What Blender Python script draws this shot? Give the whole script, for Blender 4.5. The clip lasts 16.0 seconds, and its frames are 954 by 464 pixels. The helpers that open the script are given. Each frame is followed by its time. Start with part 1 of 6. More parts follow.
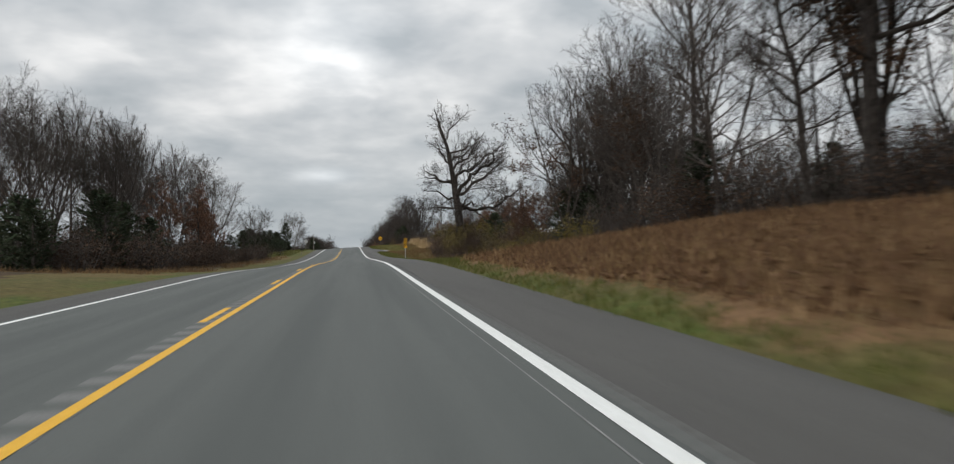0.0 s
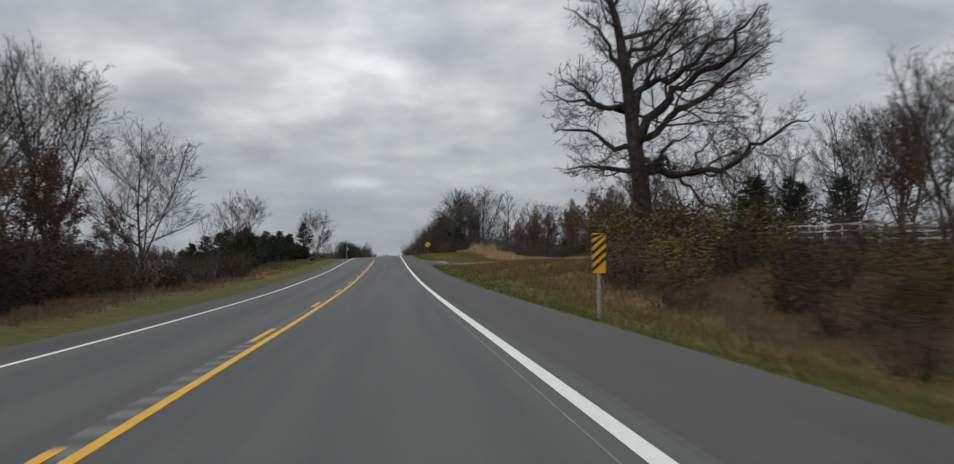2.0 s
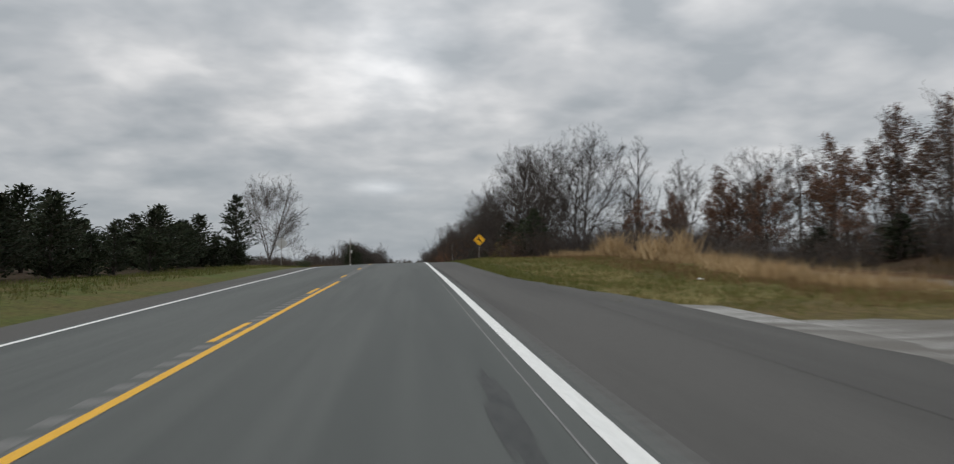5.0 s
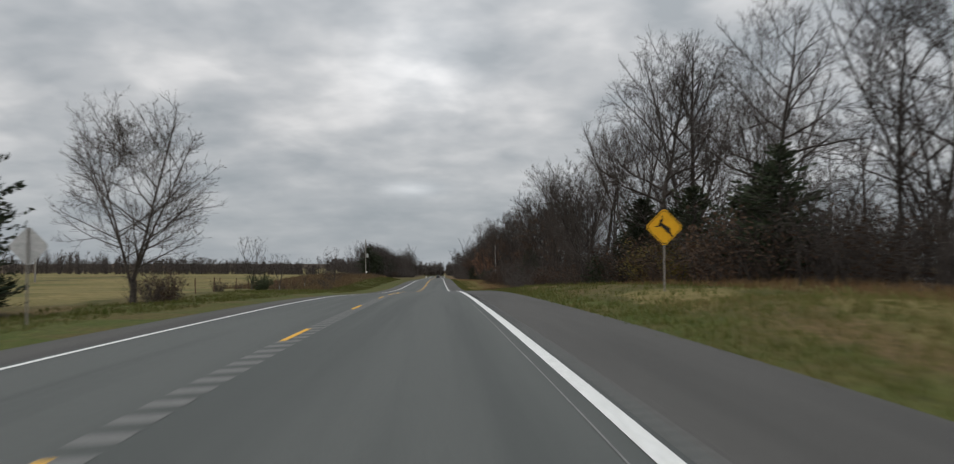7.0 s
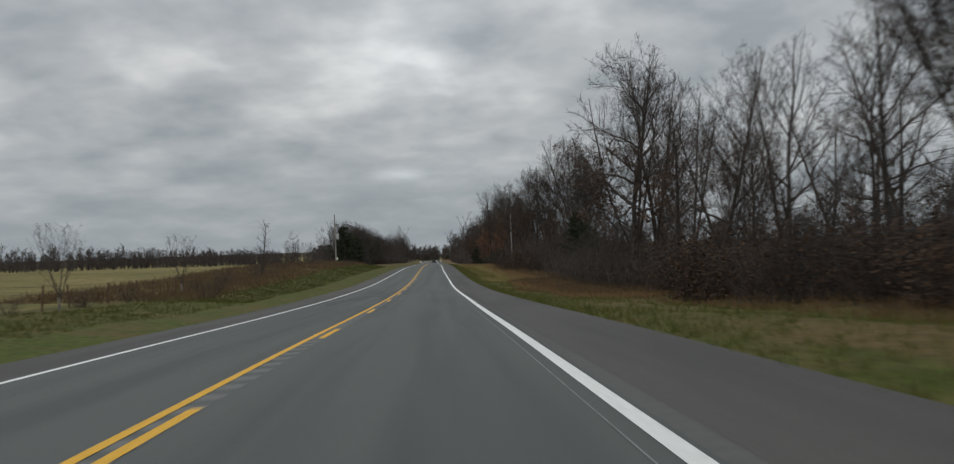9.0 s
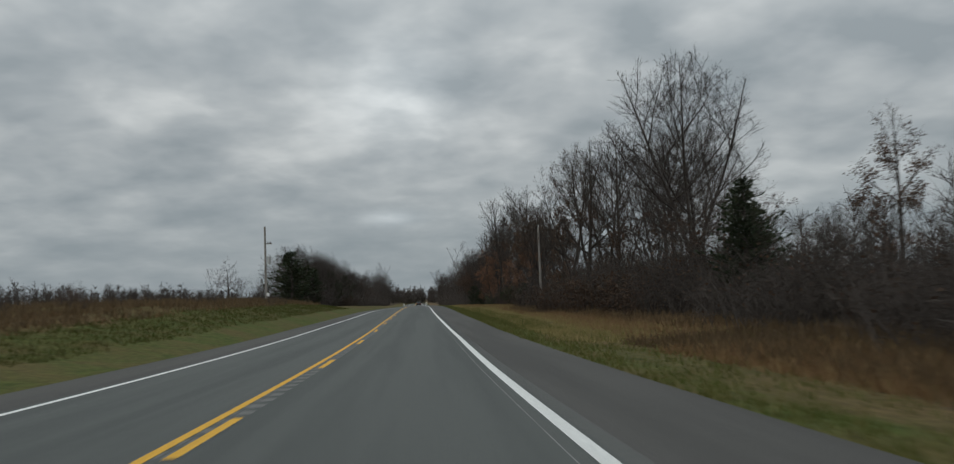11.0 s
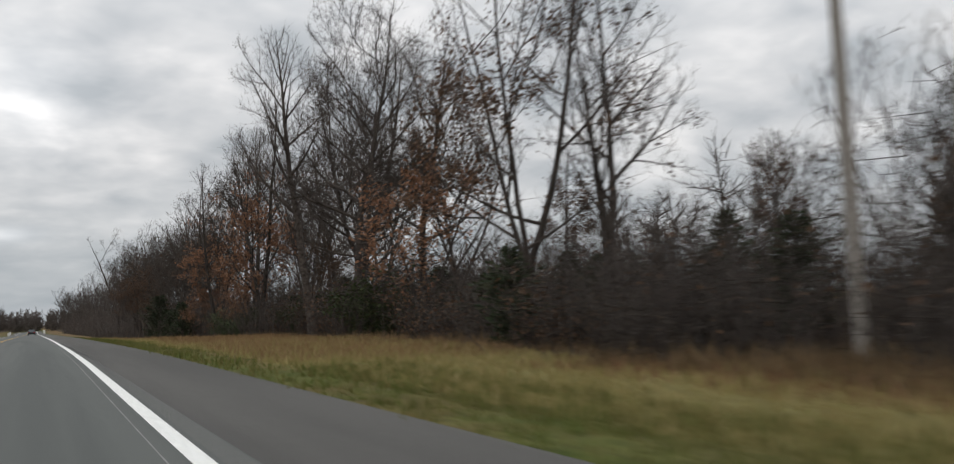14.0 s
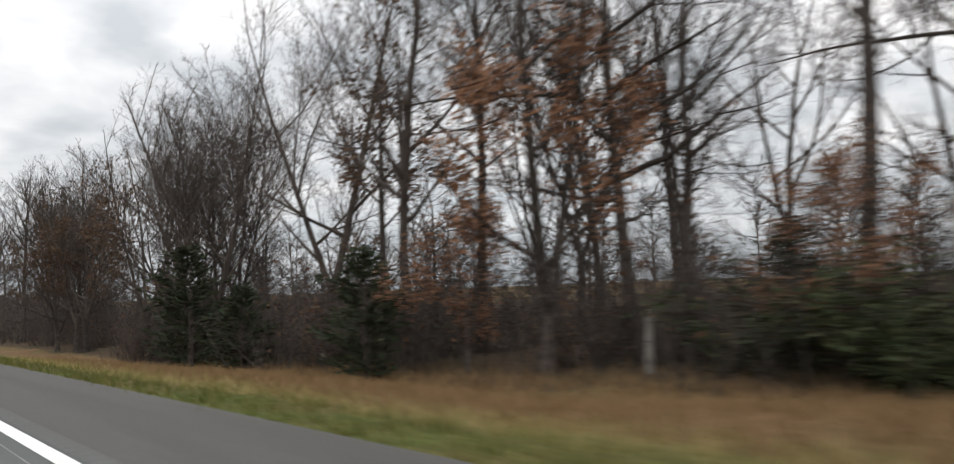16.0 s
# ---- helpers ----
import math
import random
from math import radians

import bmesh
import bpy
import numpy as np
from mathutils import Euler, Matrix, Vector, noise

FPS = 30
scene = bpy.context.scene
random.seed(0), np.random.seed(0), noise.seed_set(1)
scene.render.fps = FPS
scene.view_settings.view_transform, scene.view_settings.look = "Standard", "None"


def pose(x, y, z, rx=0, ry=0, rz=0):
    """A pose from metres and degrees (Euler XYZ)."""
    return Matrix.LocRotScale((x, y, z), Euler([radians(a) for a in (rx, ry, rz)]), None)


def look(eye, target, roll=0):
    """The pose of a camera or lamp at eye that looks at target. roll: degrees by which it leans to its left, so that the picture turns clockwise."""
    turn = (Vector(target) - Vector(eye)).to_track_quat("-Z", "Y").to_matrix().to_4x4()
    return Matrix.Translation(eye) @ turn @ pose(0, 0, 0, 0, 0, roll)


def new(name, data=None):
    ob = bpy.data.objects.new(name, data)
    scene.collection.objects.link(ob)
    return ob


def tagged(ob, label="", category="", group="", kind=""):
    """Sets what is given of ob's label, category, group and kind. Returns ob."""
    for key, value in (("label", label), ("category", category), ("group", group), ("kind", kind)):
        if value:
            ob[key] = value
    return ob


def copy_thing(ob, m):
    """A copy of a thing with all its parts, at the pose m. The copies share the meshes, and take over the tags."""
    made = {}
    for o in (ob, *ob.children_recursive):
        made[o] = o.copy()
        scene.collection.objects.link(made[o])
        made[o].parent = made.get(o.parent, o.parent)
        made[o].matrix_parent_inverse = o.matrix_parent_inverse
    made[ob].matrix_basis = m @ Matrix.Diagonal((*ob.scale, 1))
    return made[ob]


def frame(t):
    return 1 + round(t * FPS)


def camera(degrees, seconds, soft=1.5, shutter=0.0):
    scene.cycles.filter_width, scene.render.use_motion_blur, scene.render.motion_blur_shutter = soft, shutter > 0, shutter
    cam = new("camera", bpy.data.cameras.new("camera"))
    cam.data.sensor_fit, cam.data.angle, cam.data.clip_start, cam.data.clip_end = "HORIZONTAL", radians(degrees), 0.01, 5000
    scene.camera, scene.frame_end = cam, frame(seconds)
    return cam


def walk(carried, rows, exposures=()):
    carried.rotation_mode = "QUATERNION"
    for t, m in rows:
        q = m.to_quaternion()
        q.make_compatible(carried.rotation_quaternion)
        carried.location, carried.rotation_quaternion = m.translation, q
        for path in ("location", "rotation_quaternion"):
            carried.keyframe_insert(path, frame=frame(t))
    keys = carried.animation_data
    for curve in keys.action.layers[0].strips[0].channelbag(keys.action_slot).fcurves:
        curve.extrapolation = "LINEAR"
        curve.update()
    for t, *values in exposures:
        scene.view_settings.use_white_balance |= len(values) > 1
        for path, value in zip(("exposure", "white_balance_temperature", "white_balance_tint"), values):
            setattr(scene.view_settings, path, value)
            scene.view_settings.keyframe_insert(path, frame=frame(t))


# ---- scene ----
PATH = [
    (0.0, 2.099, -1.165, 1.180, 91.144, 0.651, -8.275),
    (0.5, 2.090, 12.834, 1.405, 91.432, 0.313, -7.386),
    (1.0, 2.067, 26.683, 1.618, 91.446, 0.127, -6.912),
    (1.5, 2.095, 40.458, 1.735, 91.500, -0.429, -5.785),
    (2.0, 2.228, 54.248, 1.677, 91.702, 0.024, -5.739),
    (2.5, 2.342, 68.058, 1.602, 91.743, -0.240, -5.835),
    (3.0, 2.420, 81.903, 1.536, 91.815, -0.616, -6.786),
    (3.5, 2.550, 95.767, 1.504, 91.722, -0.255, -7.866),
    (4.0, 2.526, 109.538, 1.643, 92.021, -0.748, -8.974),
    (4.5, 2.537, 123.370, 1.813, 91.951, -0.835, -9.235),
    (5.0, 2.554, 137.228, 1.974, 92.066, -0.646, -4.560),
    (5.2, 2.529, 142.810, 2.103, 91.901, -0.828, -3.307),
    (7.3, 2.417, 202.186, 3.132, 92.098, 0.096, -2.566),
    (7.5, 2.374, 207.780, 3.107, 91.820, 0.275, -2.889),
    (7.7, 2.356, 213.305, 3.062, 91.725, 0.418, -3.074),
    (8.0, 2.309, 221.496, 2.969, 91.420, 0.830, -3.571),
    (8.2, 2.329, 226.892, 2.901, 90.881, 1.117, -3.517),
    (10.3, 2.299, 283.555, 1.340, 92.248, 2.514, -2.618),
    (10.5, 2.305, 289.034, 1.182, 93.409, 2.172, -3.229),
    (10.7, 2.297, 294.571, 1.008, 93.832, 2.041, -3.359),
    (11.0, 2.310, 302.935, 0.829, 93.848, 1.869, -3.842),
    (11.5, 2.399, 316.954, 0.499, 93.921, 1.157, -5.956),
    (12.0, 2.428, 331.057, 0.273, 94.072, 0.699, -11.207),
    (12.5, 2.462, 345.297, 0.166, 94.287, 0.532, -13.535),
    (13.0, 2.469, 359.580, 0.107, 94.491, 0.493, -17.281),
    (13.5, 2.555, 373.922, -0.013, 94.481, 1.915, -24.124),
    (14.0, 2.551, 388.041, -0.109, 94.631, 2.108, -27.135),
    (14.5, 2.486, 402.110, -0.100, 94.682, 2.465, -29.554),
    (15.0, 2.445, 416.155, -0.188, 94.408, 2.872, -33.446),
    (15.5, 2.292, 430.201, -0.272, 93.988, 2.589, -35.431),
    (16.0, 2.127, 444.240, -0.399, 93.638, 2.177, -37.182),
]
ROAD_Z = [-0.45, -0.0, 0.27, 0.48, 0.42, 0.31, 0.32, 0.52, 0.81, 1.22, 1.59, 1.91, 1.81, 1.51, 0.96, 0.29, -0.3, -0.73, -0.99, -1.1, -1.2, -1.28, -1.39, -1.61, -1.86, -2.15, -2.44, -2.74, -3.03, -3.33, -3.63, -3.93, -4.23, -4.54, -4.84, -5.14, -5.44, -5.75, -6.05]
BANK_Y = [0, 70, 140, 220, 310, 420]
BANK = [0.0232, 0.0615, 0.0746, 0.044, 0.0128, 0.0282]
PH2, PH3 = 2.336, 2.031
PH1 = 0.658
EXPOSURES = ((0.0, 0.15, 6450, 10), (0.6, 0.02, 6420, 10), (2.0, -0.12, 6370, 10), (4.5, -0.07, 6430, 11), (8.0, -0.15, 6440, 11), (10.3, -0.45, 6250, 6), (11.0, -0.42, 6250, 6), (12.2, -0.1, 6500, 10), (13.5, 0.02, 6500, 10), (14.1, 0.22, 6550, 12), (14.6, 0.45, 6620, 13), (16.0, 0.65, 6580, 12))
cam = camera(58.0, 16.0, soft=1.15, shutter=0.28)
walk(cam, [(r[0], pose(*r[1:])) for r in PATH], EXPOSURES)

# ---- world and light ----
world = bpy.data.worlds.new("overcast_sky")
scene.world = world
world.use_nodes = True
wn, wl = world.node_tree.nodes, world.node_tree.links
wn.clear()


def wmath(op, a, b=None):
    n = wn.new("ShaderNodeMath")
    n.operation = op
    for i, v in enumerate((a, b)):
        if v is None:
            continue
        if isinstance(v, (int, float)):
            n.inputs[i].default_value = v
        else:
            wl.new(v, n.inputs[i])
    return n.outputs[0]


def wramp(fac, stops):
    n = wn.new("ShaderNodeValToRGB")
    els = n.color_ramp.elements
    while len(els) < len(stops):
        els.new(0.5)
    for e, (p, c) in zip(els, stops):
        e.position, e.color = p, (*c, 1)
    wl.new(fac, n.inputs[0])
    return n.outputs[0]


tc = wn.new("ShaderNodeTexCoord")
sep = wn.new("ShaderNodeSeparateXYZ")
wl.new(tc.outputs["Generated"], sep.inputs[0])
up = wmath("MAXIMUM", sep.outputs[2], 0.0)
den = wmath("ADD", up, 0.27)
com = wn.new("ShaderNodeCombineXYZ")
wl.new(wmath("DIVIDE", sep.outputs[0], den), com.inputs[0])
wl.new(wmath("DIVIDE", sep.outputs[1], den), com.inputs[1])
com.inputs[2].default_value = 0.35


def wnoise(scale, detail, rough, dist, offset):
    m = wn.new("ShaderNodeMapping")
    m.inputs["Location"].default_value = offset
    wl.new(com.outputs[0], m.inputs[0])
    n = wn.new("ShaderNodeTexNoise")
    n.inputs["Scale"].default_value = scale
    n.inputs["Detail"].default_value = detail
    n.inputs["Roughness"].default_value = rough
    n.inputs["Distortion"].default_value = dist
    wl.new(m.outputs[0], n.inputs[0])
    return n.outputs[0]


big = wnoise(1.3, 2, 0.45, 0.35, (3.1, 1.7, 0.0))
mid = wnoise(3.3, 4, 0.47, 0.25, (0.4, 7.2, 0.0))
fine = wnoise(7.4, 3, 0.45, 0.2, (2.0, 4.0, 0.0))
mixv = wmath("ADD", wmath("MULTIPLY", big, 0.32), wmath("ADD", wmath("MULTIPLY", mid, 0.45), wmath("MULTIPLY", fine, 0.23)))
cover = wramp(mixv, [(0.39, (0.4, 0.43, 0.45)), (0.46, (0.495, 0.517, 0.532)), (0.53, (0.602, 0.615, 0.62)), (0.62, (0.785, 0.784, 0.775))])
# pale blue-grey haze low down, brighter cover overhead as under any overcast sky
low = wramp(up, [(0.0, (1, 1, 1)), (0.16, (0, 0, 0))])
hz = wn.new("ShaderNodeMix")
hz.data_type = "RGBA"
wl.new(wmath("MULTIPLY", low, 0.75), hz.inputs[0])
wl.new(cover, hz.inputs[6])
hz.inputs[7].default_value = (0.385, 0.432, 0.468, 1)
gain = wmath("ADD", 0.92, wmath("MULTIPLY", wmath("POWER", up, 1.6), 1.5))
vm = wn.new("ShaderNodeVectorMath")
vm.operation = "SCALE"
wl.new(hz.outputs[2], vm.inputs[0])


def thin_spot(x0, z0, sx, sz):
    """A place where the cloud is thinner, by direction."""
    a = wmath("POWER", wmath("ABSOLUTE", wmath("DIVIDE", wmath("SUBTRACT", sep.outputs[0], x0), sx)), 2.0)
    b = wmath("POWER", wmath("ABSOLUTE", wmath("DIVIDE", wmath("SUBTRACT", sep.outputs[2], z0), sz)), 2.0)
    g = wmath("POWER", 2.718, wmath("MULTIPLY", wmath("ADD", a, b), -1.0))
    return wmath("MULTIPLY", g, wmath("GREATER_THAN", sep.outputs[1], 0.0))


glow = wmath("ADD", wmath("MULTIPLY", thin_spot(-0.02, 0.23, 0.075, 0.06), 0.3), wmath("MULTIPLY", thin_spot(-0.03, 0.086, 0.032, 0.009), 0.3))
glow = wmath("MULTIPLY", glow, wmath("MULTIPLY", wmath("ADD", mid, fine), 1.0))
wl.new(wmath("ADD", gain, glow), vm.inputs[3])
sky = wn.new("ShaderNodeTexSky")
sky.sky_type, sky.sun_disc = "NISHITA", False
sky.sun_elevation, sky.sun_rotation = radians(24), radians(-150)
bg_sky, bg_cloud = wn.new("ShaderNodeBackground"), wn.new("ShaderNodeBackground")
wl.new(sky.outputs[0], bg_sky.inputs[0])
bg_sky.inputs[1].default_value = 0.05
wl.new(vm.outputs[0], bg_cloud.inputs[0])
bg_cloud.inputs[1].default_value = 1.0
mixs = wn.new("ShaderNodeMixShader")
mixs.inputs[0].default_value = 0.94
wl.new(bg_sky.outputs[0], mixs.inputs[1])
wl.new(bg_cloud.outputs[0], mixs.inputs[2])
wout = wn.new("ShaderNodeOutputWorld")
wl.new(mixs.outputs[0], wout.inputs[0])

sun = new("sun", bpy.data.lights.new("sun", "SUN"))
sun.data.energy, sun.data.angle, sun.data.color = 0.5, radians(25), (1.0, 0.95, 0.88)
sun.matrix_world = look((0, 0, 50), (22, 38, 31))


# ---- materials ----
def mat(name, c1, c2, scale=4.0, rough=0.9, bump=0.0, bump_scale=40.0, c3=None, scale3=0.3, stretch=None, spread=(0.35, 0.65), metal=0.0, per_object=0.0, spec=0.3):
    """Two colours by a noise, a third by a broad one, and a fine relief."""
    m = bpy.data.materials.new(name)
    m.use_nodes = True
    nt = m.node_tree
    n, l = nt.nodes, nt.links
    bsdf = n["Principled BSDF"]
    co = n.new("ShaderNodeTexCoord")

    def noise_of(s, d=5.0, squash=None):
        x = n.new("ShaderNodeTexNoise")
        x.inputs["Scale"].default_value, x.inputs["Detail"].default_value, x.inputs["Roughness"].default_value = s, d, 0.6
        if squash:
            mp = n.new("ShaderNodeMapping")
            mp.inputs["Scale"].default_value = squash
            l.new(co.outputs["Object"], mp.inputs[0])
            l.new(mp.outputs[0], x.inputs[0])
        else:
            l.new(co.outputs["Object"], x.inputs[0])
        return x.outputs[0]

    def ramp(f, a, b, ca, cb):
        r = n.new("ShaderNodeValToRGB")
        e = r.color_ramp.elements
        e[0].position, e[0].color, e[1].position, e[1].color = a, (*ca, 1), b, (*cb, 1)
        l.new(f, r.inputs[0])
        return r.outputs[0]

    col = ramp(noise_of(scale), *spread, c1, c2)
    if c3:
        mx = n.new("ShaderNodeMix")
        mx.data_type = "RGBA"
        l.new(ramp(noise_of(scale3, 3.0, stretch), 0.42, 0.62, (0, 0, 0), (1, 1, 1)), mx.inputs[0])
        l.new(col, mx.inputs[6])
        mx.inputs[7].default_value = (*c3, 1)
        col = mx.outputs[2]
    if per_object:
        oi = n.new("ShaderNodeObjectInfo")
        hv = n.new("ShaderNodeHueSaturation")
        mr = n.new("ShaderNodeMapRange")
        mr.inputs[3].default_value, mr.inputs[4].default_value = 1 - per_object, 1 + per_object
        l.new(oi.outputs["Random"], mr.inputs[0])
        l.new(mr.outputs[0], hv.inputs["Value"])
        l.new(col, hv.inputs["Color"])
        col = hv.outputs[0]
    l.new(col, bsdf.inputs["Base Color"])
    bsdf.inputs["Roughness"].default_value = rough
    bsdf.inputs["Metallic"].default_value = metal
    bsdf.inputs["Specular IOR Level"].default_value = spec
    if bump:
        b = n.new("ShaderNodeBump")
        b.inputs["Strength"].default_value, b.inputs["Distance"].default_value = bump, 0.02
        l.new(noise_of(bump_scale, 6.0), b.inputs["Height"])
        l.new(b.outputs[0], bsdf.inputs["Normal"])
    return m


def leafy(name, c1, c2, c3):
    """Leaves and needles: each loose leaf takes its own tone."""
    m = bpy.data.materials.new(name)
    m.use_nodes = True
    n, l = m.node_tree.nodes, m.node_tree.links
    g = n.new("ShaderNodeNewGeometry")
    r = n.new("ShaderNodeValToRGB")
    e = r.color_ramp.elements
    e.new(0.5)
    for k, c in zip(e, (c1, c2, c3)):
        k.color = (*c, 1)
    l.new(g.outputs["Random Per Island"], r.inputs[0])
    oi = n.new("ShaderNodeObjectInfo")
    mr = n.new("ShaderNodeMapRange")
    mr.inputs[3].default_value, mr.inputs[4].default_value = 0.75, 1.25
    hv = n.new("ShaderNodeHueSaturation")
    l.new(oi.outputs["Random"], mr.inputs[0])
    l.new(mr.outputs[0], hv.inputs["Value"])
    l.new(r.outputs[0], hv.inputs["Color"])
    l.new(hv.outputs[0], n["Principled BSDF"].inputs["Base Color"])
    n["Principled BSDF"].inputs["Roughness"].default_value = 0.85
    n["Principled BSDF"].inputs["Specular IOR Level"].default_value = 0.15
    return m


M = dict(
    asphalt=mat("asphalt", (0.082, 0.088, 0.082), (0.124, 0.13, 0.122), 60, 0.82, 0.35, 140, c3=(0.08, 0.086, 0.081), scale3=1.1, stretch=(1, 0.02, 1)),
    shoulder=mat("shoulder_asphalt", (0.07, 0.067, 0.062), (0.115, 0.11, 0.102), 50, 0.9, 0.4, 120, c3=(0.074, 0.071, 0.066), scale3=0.9, stretch=(1, 0.05, 1)),
    white=mat("white_paint", (0.66, 0.66, 0.63), (0.85, 0.85, 0.82), 18, 0.7, 0.2, 90),
    yellow=mat("yellow_paint", (0.62, 0.33, 0.02), (0.78, 0.44, 0.04), 14, 0.7, 0.2, 90),
    milled=mat("milled_asphalt", (0.15, 0.15, 0.144), (0.215, 0.215, 0.205), 40, 0.95, 0.5, 90),
    edge_milled=mat("edge_milled_asphalt", (0.12, 0.118, 0.112), (0.165, 0.162, 0.154), 40, 0.95, 0.5, 90),
    crack=mat("joint_seal", (0.16, 0.16, 0.155), (0.28, 0.28, 0.27), 3, 0.85),
    gravel=mat("pale_gravel", (0.22, 0.215, 0.2), (0.42, 0.41, 0.385), 9, 0.95, 0.8, 40, c3=(0.15, 0.14, 0.125), scale3=0.5, stretch=(0.3, 1.6, 1)),
    soil=mat("dark_soil", (0.045, 0.038, 0.032), (0.11, 0.092, 0.074), 2.2, 0.95, 0.8, 14, c3=(0.07, 0.065, 0.04), scale3=0.8),
    ballast=mat("ballast_stone", (0.1, 0.095, 0.092), (0.2, 0.19, 0.185), 14, 0.95, 0.6, 30),
    bark=mat("bark", (0.026, 0.021, 0.018), (0.08, 0.067, 0.058), 5, 0.95, 0.5, 18, per_object=0.3),
    twig=mat("twig_bark", (0.038, 0.031, 0.026), (0.08, 0.066, 0.057), 2, 0.95, per_object=0.3),
    pale_bark=mat("pale_bark", (0.12, 0.11, 0.1), (0.24, 0.225, 0.205), 4, 0.95, 0.4, 20, per_object=0.2),
    galv=mat("galvanised_steel", (0.38, 0.39, 0.39), (0.5, 0.5, 0.5), 12, 0.5, metal=0.6),
    pole=mat("weathered_pole", (0.215, 0.195, 0.175), (0.27, 0.25, 0.228), 8, 0.9, 0.3, 30),
    sign_yellow=mat("sign_yellow", (0.72, 0.36, 0.01), (0.78, 0.42, 0.015), 6, 0.55),
    stain=mat("oily_stain", (0.03, 0.032, 0.032), (0.065, 0.067, 0.064), 9, 0.7, 0.3, 100),
    black=mat("black_sheet", (0.015, 0.015, 0.015), (0.03, 0.03, 0.03), 10, 0.75, spec=0.15),
    vinyl=mat("white_vinyl", (0.72, 0.72, 0.7), (0.82, 0.82, 0.8), 3, 0.5),
    rust=mat("rusty_rail", (0.09, 0.05, 0.035), (0.16, 0.09, 0.06), 9, 0.8, 0.3, 40, metal=0.3),
    tie=mat("tarred_tie", (0.04, 0.033, 0.028), (0.08, 0.066, 0.055), 9, 0.9, 0.4, 20),
    concrete=mat("concrete", (0.55, 0.54, 0.52), (0.68, 0.67, 0.64), 3, 0.9, 0.2, 25),
    cedar=leafy("cedar_needles", (0.022, 0.032, 0.018), (0.034, 0.046, 0.025), (0.05, 0.052, 0.032)),
    brown_leaf=leafy("brown_leaves", (0.075, 0.045, 0.031), (0.11, 0.068, 0.043), (0.055, 0.039, 0.03)),
    rust_leaf=leafy("rust_leaves", (0.105, 0.056, 0.036), (0.145, 0.078, 0.048), (0.078, 0.047, 0.034)),
    orange_leaf=leafy("orange_leaves", (0.17, 0.087, 0.05), (0.22, 0.116, 0.067), (0.125, 0.071, 0.046)),
    olive_leaf=leafy("olive_leaves", (0.12, 0.098, 0.022), (0.17, 0.127, 0.032), (0.078, 0.064, 0.021)),
    blade=leafy("grass_blades", (0.06, 0.085, 0.017), (0.1, 0.108, 0.028), (0.145, 0.12, 0.047)),
    dry=leafy("dry_grass", (0.195, 0.118, 0.056), (0.14, 0.082, 0.042), (0.25, 0.175, 0.082)),
    tan=leafy("tan_grass", (0.27, 0.21, 0.092), (0.175, 0.16, 0.055), (0.33, 0.26, 0.13)),
    weed=leafy("brown_weeds", (0.115, 0.078, 0.042), (0.08, 0.055, 0.031), (0.16, 0.112, 0.06)),
    sedge=leafy("brown_sedge", (0.3, 0.185, 0.092), (0.22, 0.142, 0.068), (0.36, 0.24, 0.13)),
    rust_tuft=leafy("rust_tufts", (0.17, 0.094, 0.05), (0.115, 0.065, 0.037), (0.225, 0.135, 0.072)),
    evergreen=leafy("evergreen_leaves", (0.026, 0.038, 0.018), (0.042, 0.056, 0.025), (0.06, 0.06, 0.03)),
    straw=leafy("straw_grass", (0.37, 0.265, 0.145), (0.28, 0.19, 0.098), (0.48, 0.365, 0.215)),
)


# ---- building helpers ----
def mesh_ob(name, verts, faces, material, parent=None, label="", smooth=False):
    me = bpy.data.meshes.new(name)
    me.from_pydata(verts, [], faces)
    me.materials.append(material)
    if smooth:
        me.polygons.foreach_set("use_smooth", [True] * len(me.polygons))
    me.update()
    ob = new(name, me)
    if parent is not None:
        ob.parent = parent
    if label:
        ob["label"] = label
    return ob


def part(name, bm, material, parent, label=""):
    me = bpy.data.meshes.new(name)
    bm.to_mesh(me)
    bm.free()
    me.materials.append(material)
    ob = new(name, me)
    ob.parent = parent
    if label:
        ob["label"] = label
    return ob


def box_bm(size, at=(0, 0, 0), turn=None, bevel=0.0):
    bm = bmesh.new()
    bmesh.ops.create_cube(bm, size=1)
    bmesh.ops.scale(bm, vec=size, verts=bm.verts)
    if bevel:
        bmesh.ops.bevel(bm, geom=bm.edges[:], offset=bevel, segments=2, affect="EDGES")
    m = Matrix.Translation(at) @ (turn or Matrix())
    bmesh.ops.transform(bm, matrix=m, verts=bm.verts)
    return bm


def rod_bm(r1, r2, h, at=(0, 0, 0), turn=None, seg=12):
    bm = bmesh.new()
    bmesh.ops.create_cone(bm, cap_ends=True, segments=seg, radius1=r1, radius2=r2, depth=h)
    bmesh.ops.translate(bm, vec=(0, 0, h / 2), verts=bm.verts)
    bmesh.ops.transform(bm, matrix=Matrix.Translation(at) @ (turn or Matrix()), verts=bm.verts)
    return bm


